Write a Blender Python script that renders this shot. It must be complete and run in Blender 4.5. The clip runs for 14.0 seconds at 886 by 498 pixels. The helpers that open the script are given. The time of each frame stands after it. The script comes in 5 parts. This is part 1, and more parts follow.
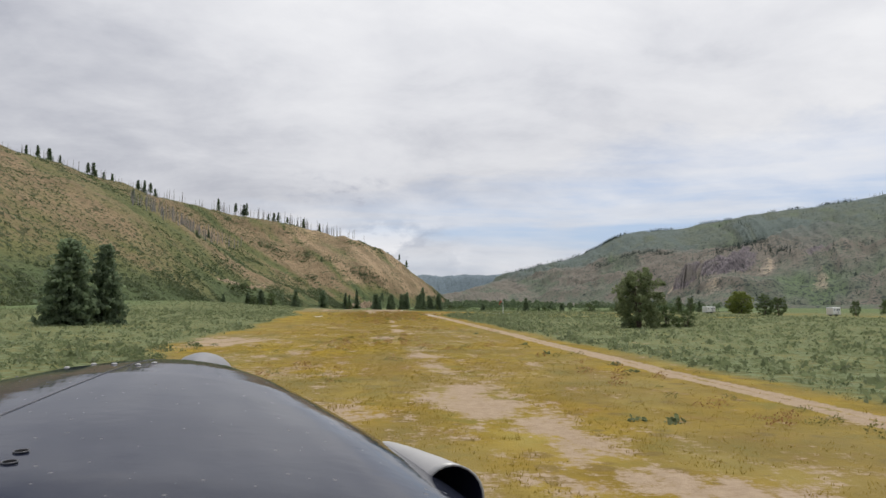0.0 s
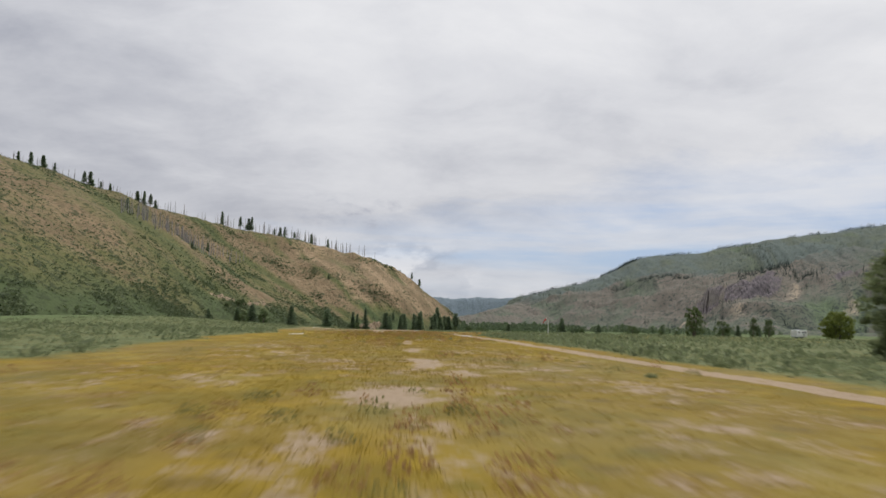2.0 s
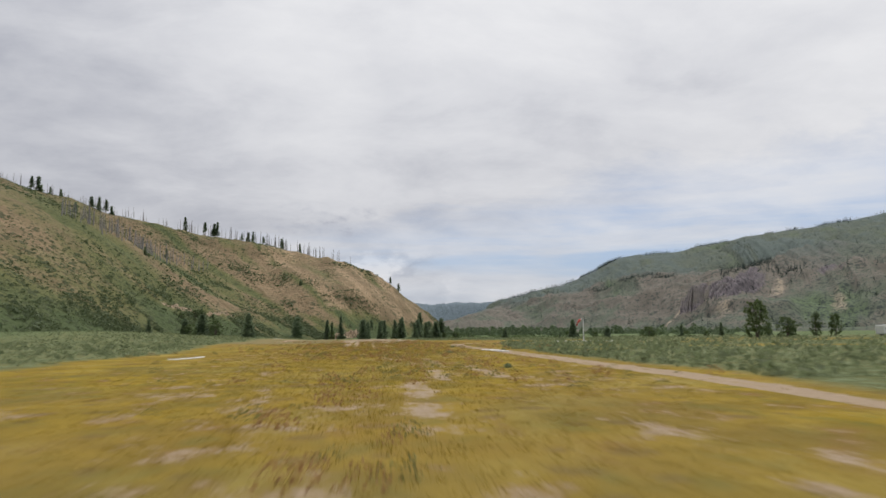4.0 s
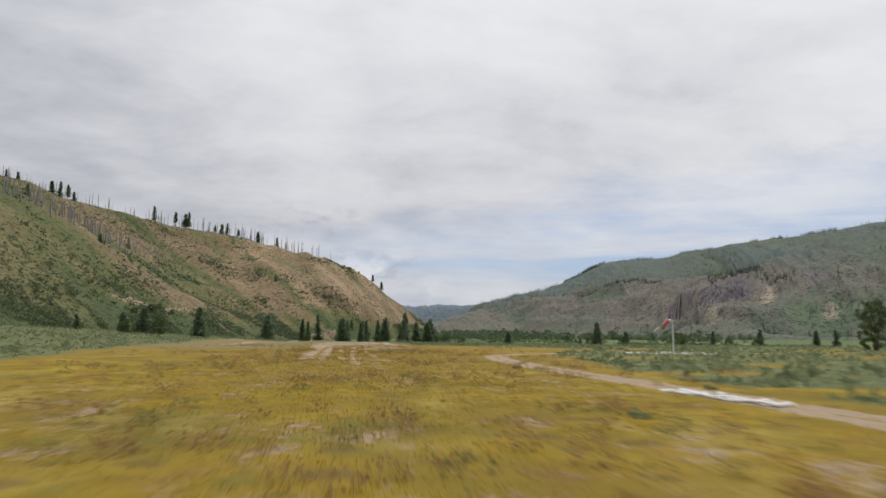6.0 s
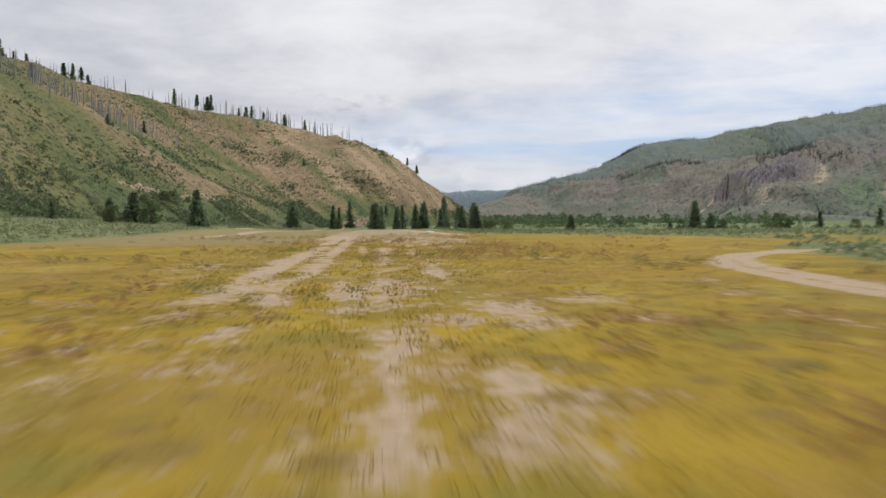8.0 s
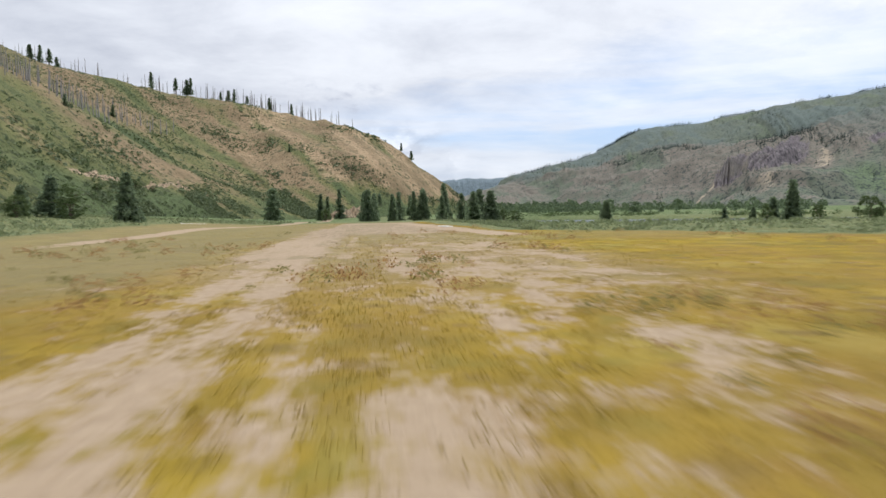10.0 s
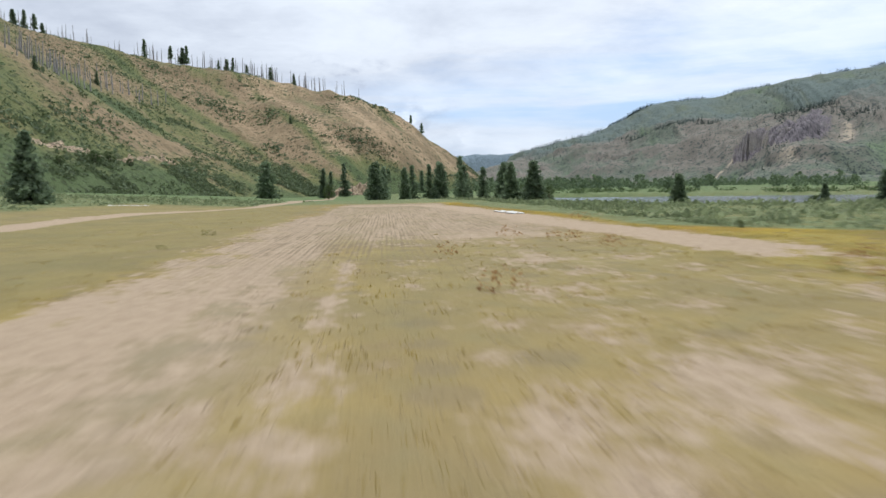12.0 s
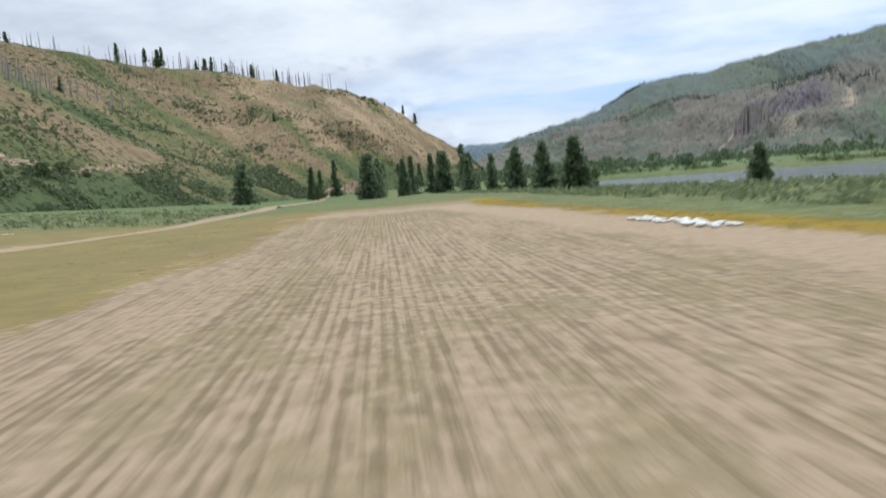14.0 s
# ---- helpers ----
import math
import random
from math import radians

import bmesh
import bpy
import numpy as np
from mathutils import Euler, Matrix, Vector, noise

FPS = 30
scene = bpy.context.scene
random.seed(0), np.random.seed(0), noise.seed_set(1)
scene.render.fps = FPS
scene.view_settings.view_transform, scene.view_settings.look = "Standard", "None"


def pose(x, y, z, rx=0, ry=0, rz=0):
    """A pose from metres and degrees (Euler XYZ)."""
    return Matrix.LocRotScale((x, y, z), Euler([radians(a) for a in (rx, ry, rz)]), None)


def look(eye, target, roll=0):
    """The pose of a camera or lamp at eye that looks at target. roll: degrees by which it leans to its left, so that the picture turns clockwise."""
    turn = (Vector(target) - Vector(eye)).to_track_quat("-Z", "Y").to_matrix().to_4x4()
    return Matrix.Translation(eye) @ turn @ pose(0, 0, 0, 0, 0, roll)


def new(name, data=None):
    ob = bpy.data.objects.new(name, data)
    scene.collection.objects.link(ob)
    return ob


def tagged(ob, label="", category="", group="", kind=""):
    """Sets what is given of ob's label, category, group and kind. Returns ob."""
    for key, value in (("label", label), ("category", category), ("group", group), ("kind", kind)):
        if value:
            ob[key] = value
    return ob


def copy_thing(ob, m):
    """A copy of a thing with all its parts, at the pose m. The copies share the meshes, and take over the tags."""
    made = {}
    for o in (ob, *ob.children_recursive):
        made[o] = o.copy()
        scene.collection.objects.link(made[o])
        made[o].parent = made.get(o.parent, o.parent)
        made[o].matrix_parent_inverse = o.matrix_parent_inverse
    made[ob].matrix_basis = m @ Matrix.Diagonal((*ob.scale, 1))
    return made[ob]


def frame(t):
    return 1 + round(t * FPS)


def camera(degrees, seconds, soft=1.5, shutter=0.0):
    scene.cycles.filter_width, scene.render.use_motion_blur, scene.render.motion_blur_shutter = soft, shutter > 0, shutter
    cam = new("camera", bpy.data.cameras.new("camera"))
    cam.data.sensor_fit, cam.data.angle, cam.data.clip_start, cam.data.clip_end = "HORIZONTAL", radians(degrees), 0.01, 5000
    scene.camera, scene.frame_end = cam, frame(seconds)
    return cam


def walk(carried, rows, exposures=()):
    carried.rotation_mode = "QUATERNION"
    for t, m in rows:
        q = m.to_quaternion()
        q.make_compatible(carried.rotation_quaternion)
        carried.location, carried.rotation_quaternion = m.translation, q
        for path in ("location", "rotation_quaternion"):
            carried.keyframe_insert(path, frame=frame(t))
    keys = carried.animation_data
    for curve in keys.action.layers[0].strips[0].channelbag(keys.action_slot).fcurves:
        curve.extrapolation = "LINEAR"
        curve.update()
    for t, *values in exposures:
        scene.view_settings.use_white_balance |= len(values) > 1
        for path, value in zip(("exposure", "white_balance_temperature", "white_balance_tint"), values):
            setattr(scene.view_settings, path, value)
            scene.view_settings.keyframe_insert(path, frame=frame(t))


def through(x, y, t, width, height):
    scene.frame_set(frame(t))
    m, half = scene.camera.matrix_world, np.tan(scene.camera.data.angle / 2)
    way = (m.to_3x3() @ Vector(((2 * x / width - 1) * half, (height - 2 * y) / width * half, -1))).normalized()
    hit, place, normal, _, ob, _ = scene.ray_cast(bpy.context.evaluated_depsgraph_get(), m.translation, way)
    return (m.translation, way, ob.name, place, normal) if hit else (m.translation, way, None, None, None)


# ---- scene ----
cam = camera(61.04, 14.0, shutter=0.6)
walk(cam, [
    (0, pose(-0.646, 0.000, 3.035, 94.242, -0.318, -4.822)),
    (0.0333, pose(-0.646, 0.000, 3.035, 94.242, -0.318, -4.822)),
    (0.0667, pose(-0.640, 0.850, 3.012, 94.243, -0.270, -4.842)),
    (0.1, pose(-0.630, 1.950, 2.980, 94.245, -0.220, -4.862)),
    (0.2, pose(-0.598, 5.330, 2.875, 94.250, -0.060, -4.925)),
    (0.3, pose(-0.567, 8.710, 2.772, 94.254, 0.080, -4.990)),
    (0.5, pose(-0.503, 15.452, 2.562, 94.263, 0.363, -5.119)),
    (1, pose(-0.336, 30.866, 2.053, 94.599, 1.525, -4.605)),
    (1.5, pose(-0.184, 46.054, 1.601, 95.046, 0.631, -4.019)),
    (2, pose(-0.114, 61.021, 1.425, 95.991, -1.047, -3.970)),
    (2.5, pose(-0.058, 75.663, 1.437, 96.936, -1.204, -4.107)),
    (5, pose(0.140, 146.292, 2.126, 96.172, 1.638, -6.387)),
    (5.5, pose(0.219, 159.807, 2.170, 96.417, 0.848, -7.252)),
    (6, pose(0.383, 172.688, 2.081, 96.634, -0.429, -7.063)),
    (6.5, pose(0.345, 185.677, 1.998, 96.409, -1.202, -7.022)),
    (7, pose(0.554, 198.429, 2.085, 94.615, 1.080, -5.768)),
    (7.5, pose(0.719, 210.865, 2.093, 91.984, 0.442, -5.358)),
    (8, pose(0.938, 222.664, 1.924, 87.973, 0.397, -4.430)),
    (8.5, pose(0.901, 234.738, 2.097, 87.452, 1.268, -4.404)),
    (11, pose(0.083, 293.850, 2.242, 85.906, 0.957, -5.390)),
    (11.5, pose(-0.132, 305.030, 2.249, 84.939, 2.081, -4.856)),
    (12, pose(-0.351, 315.809, 2.226, 85.358, 1.111, -4.412)),
    (12.5, pose(-0.440, 326.075, 2.182, 84.034, 1.198, -4.487)),
    (13, pose(-0.567, 336.152, 2.231, 87.309, 2.313, -4.548)),
    (13.5, pose(-0.642, 345.723, 2.278, 87.591, 2.530, -4.560)),
    (14, pose(-0.347, 354.471, 2.190, 84.785, 4.684, -4.787)),
], [(0, 0.0, 6500, 10), (1, -0.08, 6500, 10), (2.5, -0.12, 6500, 10), (5, -0.12, 6500, 10), (7, -0.12, 6500, 10), (7.5, -0.04, 6500, 10), (8, 0.1, 6500, 10), (8.5, 0.2, 6500, 10), (11, 0.32, 6000, 8), (12, 0.3, 5950, 7), (13, 0.36, 5900, 6), (14, 0.3, 5900, 6)])
# ---- world, sun ----
SUN_EL, SUN_AZ = 72.0, 12.0          # degrees; azimuth measured from +y towards +x


def build_world():
    w = bpy.data.worlds.new("sky")
    scene.world = w
    w.use_nodes = True
    nt = w.node_tree
    nt.nodes.clear()
    N = lambda kind, **kw: node(nt, kind, **kw)
    out = N("ShaderNodeOutputWorld")
    bg = N("ShaderNodeBackground")
    sky = N("ShaderNodeTexSky", sky_type="NISHITA", sun_disc=False,
            sun_elevation=radians(SUN_EL), sun_rotation=radians(SUN_AZ), air_density=1.0, dust_density=1.5)
    tc = N("ShaderNodeTexCoord")
    sep = N("ShaderNodeSeparateXYZ")
    nt.links.new(tc.outputs["Generated"], sep.inputs[0])
    z = maths(nt, "MAXIMUM", sep.outputs[2], 0.0)
    den = maths(nt, "ADD", z, 0.22)
    px = maths(nt, "DIVIDE", sep.outputs[0], den)
    py = maths(nt, "DIVIDE", sep.outputs[1], den)
    comb = N("ShaderNodeCombineXYZ")
    nt.links.new(px, comb.inputs[0])
    nt.links.new(py, comb.inputs[1])
    big = noise_node(nt, comb.outputs[0], 0.75, 3.0, 0.5, offset=(3.1, 0.7, 0.2), stretch=(0.9, 0.9, 1), distort=0.15)
    fine = noise_node(nt, comb.outputs[0], 2.6, 8.0, 0.6, offset=(1.0, 5.0, 0.0), stretch=(0.85, 1.0, 1), distort=0.2)
    # how closed the cloud sheet is: closed overhead, broken low down
    low = ramp(nt, z, [(0.02, (0.56, 0.56, 0.56, 1)), (0.09, (0.47, 0.47, 0.47, 1)), (0.16, (0.60, 0.60, 0.60, 1)), (0.28, (0.9, 0.9, 0.9, 1))])
    # the sheet is thicker and greyer to the west
    westward = maths(nt, "MULTIPLY", sep.outputs[0], -1.0)
    low = maths(nt, "ADD", low, maths(nt, "MULTIPLY", westward, 0.35))
    streaks = noise_node(nt, tc.outputs["Generated"], 2.6, 7.0, 0.58, offset=(0.4, 0.2, 0.1), stretch=(1.0, 1.0, 10.0), distort=0.3)
    near_rim = ramp(nt, z, [(0.10, (1, 1, 1, 1)), (0.26, (0, 0, 0, 1))])
    fine_low = mix(nt, near_rim, fine, streaks)
    cover = maths(nt, "ADD", maths(nt, "MULTIPLY", big, 0.35), maths(nt, "MULTIPLY", fine_low, 0.65))
    cover = maths(nt, "ADD", cover, maths(nt, "SUBTRACT", low, 0.42))
    mask = ramp(nt, cover, [(0.40, (0.05, 0.05, 0.05, 1)), (0.53, (0.70, 0.70, 0.70, 1)), (0.66, (1, 1, 1, 1))])
    shade = maths(nt, "ADD", maths(nt, "MULTIPLY", big, 0.50), maths(nt, "MULTIPLY", fine, 0.42))
    shade = maths(nt, "ADD", shade, 0.07)
    shade = maths(nt, "SUBTRACT", shade, maths(nt, "MULTIPLY", westward, 0.23))
    bank = maths(nt, "MAXIMUM", maths(nt, "SUBTRACT", maths(nt, "ADD", westward, z), 0.70), 0.0)
    shade = maths(nt, "SUBTRACT", shade, maths(nt, "MULTIPLY", bank, 0.55))
    cloud = ramp(nt, shade, [(0.33, (0.40, 0.42, 0.49, 1)), (0.43, (0.58, 0.595, 0.65, 1)), (0.53, (0.74, 0.75, 0.79, 1)), (0.66, (0.87, 0.875, 0.90, 1))])
    # brighter veil round the hidden sun
    sun_dir = (math.sin(radians(SUN_AZ)) * math.cos(radians(SUN_EL)), math.cos(radians(SUN_AZ)) * math.cos(radians(SUN_EL)), math.sin(radians(SUN_EL)))
    dot = N("ShaderNodeVectorMath", operation="DOT_PRODUCT")
    nt.links.new(tc.outputs["Generated"], dot.inputs[0])
    dot.inputs[1].default_value = sun_dir
    glow = ramp(nt, dot.outputs["Value"], [(0.30, (0.88, 0.88, 0.88, 1)), (0.60, (1.0, 1.0, 1.0, 1)), (0.97, (1.5, 1.48, 1.42, 1))])
    lit = mix(nt, 1.0, cloud, glow, "MULTIPLY")
    blue = mix(nt, 1.0, sky.outputs[0], (0.125, 0.125, 0.125, 1), "MULTIPLY")
    blue = mix(nt, 0.45, blue, (0.33, 0.46, 0.80, 1))
    col = mix(nt, mask, blue, lit)
    # heaped clouds standing low over the western ridge and the gap
    puff = noise_node(nt, tc.outputs["Generated"], 9.0, 9.0, 0.56, offset=(0.35, 0.0, 0.12), stretch=(1.0, 1.0, 1.9))
    band = ramp(nt, z, [(0.03, (0, 0, 0, 1)), (0.055, (1, 1, 1, 1)), (0.09, (0.7, 0.7, 0.7, 1)), (0.13, (0, 0, 0, 1))])
    puff_mask = maths(nt, "MULTIPLY", ramp(nt, puff, [(0.465, (0, 0, 0, 1)), (0.545, (1, 1, 1, 1))]), band)
    side = ramp(nt, maths(nt, "ADD", sep.outputs[0], 0.5), [(0.0, (0.5, 0.5, 0.5, 1)), (0.30, (1, 1, 1, 1)), (0.53, (1, 1, 1, 1)), (0.62, (0.15, 0.15, 0.15, 1)), (0.75, (0, 0, 0, 1))])
    puff_mask = maths(nt, "MULTIPLY", puff_mask, side)
    under = noise_node(nt, tc.outputs["Generated"], 9.0, 6.0, 0.56, offset=(0.35, 0.0, 0.22), stretch=(1.0, 1.0, 1.9))
    puff_col = ramp(nt, maths(nt, "SUBTRACT", maths(nt, "ADD", puff, 0.5), under), [(0.43, (0.36, 0.385, 0.46, 1)), (0.51, (0.60, 0.62, 0.68, 1)), (0.59, (0.92, 0.92, 0.94, 1))])
    col = mix(nt, maths(nt, "MULTIPLY", puff_mask, 0.8), col, puff_col)
    # a ragged grey cloud hanging over the shoulder of the western ridge
    bx = maths(nt, "DIVIDE", maths(nt, "ADD", sep.outputs[0], 0.055), 0.095)
    bz = maths(nt, "DIVIDE", maths(nt, "SUBTRACT", z, 0.150), 0.026)
    hang = maths(nt, "SUBTRACT", 1.0, maths(nt, "ADD", maths(nt, "MULTIPLY", bx, bx), maths(nt, "MULTIPLY", bz, bz)))
    rag = noise_node(nt, tc.outputs["Generated"], 24.0, 7.0, 0.6, offset=(0.1, 0.4, 0.0), stretch=(1.0, 1.0, 1.8))
    hang = maths(nt, "ADD", maths(nt, "MULTIPLY", hang, 0.5), maths(nt, "MULTIPLY", maths(nt, "SUBTRACT", rag, 0.5), 3.6), clamp=True)
    near_bank = ramp(nt, maths(nt, "ADD", maths(nt, "MULTIPLY", bx, bx), maths(nt, "MULTIPLY", bz, bz)), [(0.5, (1, 1, 1, 1)), (1.0, (0, 0, 0, 1))])
    col = mix(nt, maths(nt, "MULTIPLY", maths(nt, "MULTIPLY", hang, near_bank), 0.75), col, ramp(nt, rag, [(0.42, (0.80, 0.81, 0.84, 1)), (0.62, (0.47, 0.49, 0.56, 1))]))
    nt.links.new(col, bg.inputs[0])
    bg.inputs[1].default_value = 1.0
    nt.links.new(bg.outputs[0], out.inputs[0])


def node(nt, kind, **kw):
    n = nt.nodes.new(kind)
    if kind == "ShaderNodeTexSky":
        n.sky_type, n.sun_disc = kw["sky_type"], kw["sun_disc"]
        n.sun_elevation, n.sun_rotation = kw["sun_elevation"], kw["sun_rotation"]
        n.air_density, n.dust_density = kw["air_density"], kw["dust_density"]
    if "operation" in kw:
        n.operation = kw["operation"]
    return n


def plug(nt, socket, value):
    if isinstance(value, bpy.types.NodeSocket):
        nt.links.new(value, socket)
    elif isinstance(value, tuple) and len(value) == 3 and socket.type == "RGBA":
        socket.default_value = (*value, 1.0)
    else:
        socket.default_value = value


def maths(nt, op, a, b=0.0, clamp=False):
    n = nt.nodes.new("ShaderNodeMath")
    n.operation, n.use_clamp = op, clamp
    plug(nt, n.inputs[0], a)
    plug(nt, n.inputs[1], b)
    return n.outputs[0]


def mix(nt, fac, a, b, blend="MIX"):
    n = nt.nodes.new("ShaderNodeMix")
    n.data_type, n.blend_type = "RGBA", blend
    plug(nt, n.inputs[0], fac)
    plug(nt, n.inputs[6], a)
    plug(nt, n.inputs[7], b)
    return n.outputs[2]


def ramp(nt, fac, stops):
    n = nt.nodes.new("ShaderNodeValToRGB")
    e = n.color_ramp.elements
    while len(e) < len(stops):
        e.new(0.5)
    for el, (p, c) in zip(e, stops):
        el.position, el.color = p, c
    plug(nt, n.inputs[0], fac)
    return n.outputs[0]


def noise_node(nt, vec, scale, detail=4.0, rough=0.5, offset=(0, 0, 0), stretch=(1, 1, 1), distort=0.0):
    m = nt.nodes.new("ShaderNodeMapping")
    m.inputs["Location"].default_value = offset
    m.inputs["Scale"].default_value = stretch
    nt.links.new(vec, m.inputs["Vector"])
    n = nt.nodes.new("ShaderNodeTexNoise")
    nt.links.new(m.outputs[0], n.inputs["Vector"])
    n.inputs["Scale"].default_value = scale
    n.inputs["Detail"].default_value = detail
    n.inputs["Roughness"].default_value = rough
    n.inputs["Distortion"].default_value = distort
    return n.outputs[0]


def attr(nt, name):
    n = nt.nodes.new("ShaderNodeAttribute")
    n.attribute_name = name
    return n.outputs["Fac"]


def material(name):
    m = bpy.data.materials.new(name)
    m.use_nodes = True
    nt = m.node_tree
    b = nt.nodes["Principled BSDF"]
    tc = nt.nodes.new("ShaderNodeTexCoord")
    return m, nt, b, tc.outputs["Object"]


def bump(nt, b, height, strength, distance):
    n = nt.nodes.new("ShaderNodeBump")
    n.inputs["Strength"].default_value = strength
    n.inputs["Distance"].default_value = distance
    nt.links.new(height, n.inputs["Height"])
    nt.links.new(n.outputs[0], b.inputs["Normal"])


def simple(name, a, c, scale, rough=0.8, metal=0.0, relief=0.3, fine=6.0, coat=0.0, stretch=(1, 1, 1)):
    """Two tones mixed by coarse and fine noise, with fine relief."""
    m, nt, b, vec = material(name)
    n1 = noise_node(nt, vec, scale, 5, 0.6, stretch=stretch)
    n2 = noise_node(nt, vec, scale * fine, 4, 0.6, offset=(3, 1, 7), stretch=stretch)
    f = maths(nt, "ADD", maths(nt, "MULTIPLY", n1, 0.65), maths(nt, "MULTIPLY", n2, 0.35))
    col = ramp(nt, f, [(0.32, (*a, 1)), (0.66, (*c, 1))])
    nt.links.new(col, b.inputs["Base Color"])
    b.inputs["Roughness"].default_value = rough
    b.inputs["Metallic"].default_value = metal
    b.inputs["Coat Weight"].default_value = coat
    if relief:
        bump(nt, b, n2, relief, 0.4 / (scale * fine))
    return m


def leafy(name, dark, light, through=0.25, rough=0.75, scale=0.6):
    """Foliage: tone varies clump by clump and over the plant; a little light passes through."""
    m, nt, b, vec = material(name)
    g = nt.nodes.new("ShaderNodeNewGeometry")
    oi = nt.nodes.new("ShaderNodeObjectInfo")
    n = noise_node(nt, vec, scale, 3, 0.6)
    f = maths(nt, "ADD", maths(nt, "MULTIPLY", g.outputs["Random Per Island"], 0.45), maths(nt, "MULTIPLY", n, 0.55))
    f = maths(nt, "ADD", f, maths(nt, "MULTIPLY", maths(nt, "SUBTRACT", oi.outputs["Random"], 0.5), 0.18))
    col = ramp(nt, f, [(0.22, (*dark, 1)), (0.72, (*light, 1))])
    nt.links.new(col, b.inputs["Base Color"])
    b.inputs["Roughness"].default_value = rough
    t = nt.nodes.new("ShaderNodeBsdfTranslucent")
    nt.links.new(col, t.inputs[0])
    ms = nt.nodes.new("ShaderNodeMixShader")
    ms.inputs[0].default_value = through
    nt.links.new(b.outputs[0], ms.inputs[1])
    nt.links.new(t.outputs[0], ms.inputs[2])
    nt.links.new(ms.outputs[0], nt.nodes["Material Output"].inputs[0])
    return m


build_world()
sun = new("sun", bpy.data.lights.new("sun", "SUN"))
sun.data.energy, sun.data.angle, sun.data.color = 1.85, radians(8.0), (1.0, 0.96, 0.90)
sun.matrix_world = look((0, 0, 0), (-math.sin(radians(SUN_AZ)) * math.cos(radians(SUN_EL)), -math.cos(radians(SUN_AZ)) * math.cos(radians(SUN_EL)), -math.sin(radians(SUN_EL))))
# ---- materials ----
def dots(nt, vec, size, cover, small=0.18, large=0.46, solid=False):
    """Round shrub spots, one to a cell of that size in metres; cover (0 to 1) thins them out."""
    warp = nt.nodes.new("ShaderNodeTexVoronoi")
    warp.voronoi_dimensions = "3D" if solid else "2D"
    nt.links.new(vec, warp.inputs["Vector"])
    warp.inputs["Scale"].default_value = 1.0 / size
    sep = nt.nodes.new("ShaderNodeSeparateColor")
    nt.links.new(warp.outputs["Color"], sep.inputs[0])
    there = maths(nt, "GREATER_THAN", cover, sep.outputs[0])
    reach = maths(nt, "ADD", small, maths(nt, "MULTIPLY", sep.outputs[1], large - small))
    body = maths(nt, "MULTIPLY", maths(nt, "SUBTRACT", reach, warp.outputs["Distance"]), 9.0, clamp=True)
    return maths(nt, "MULTIPLY", body, there)


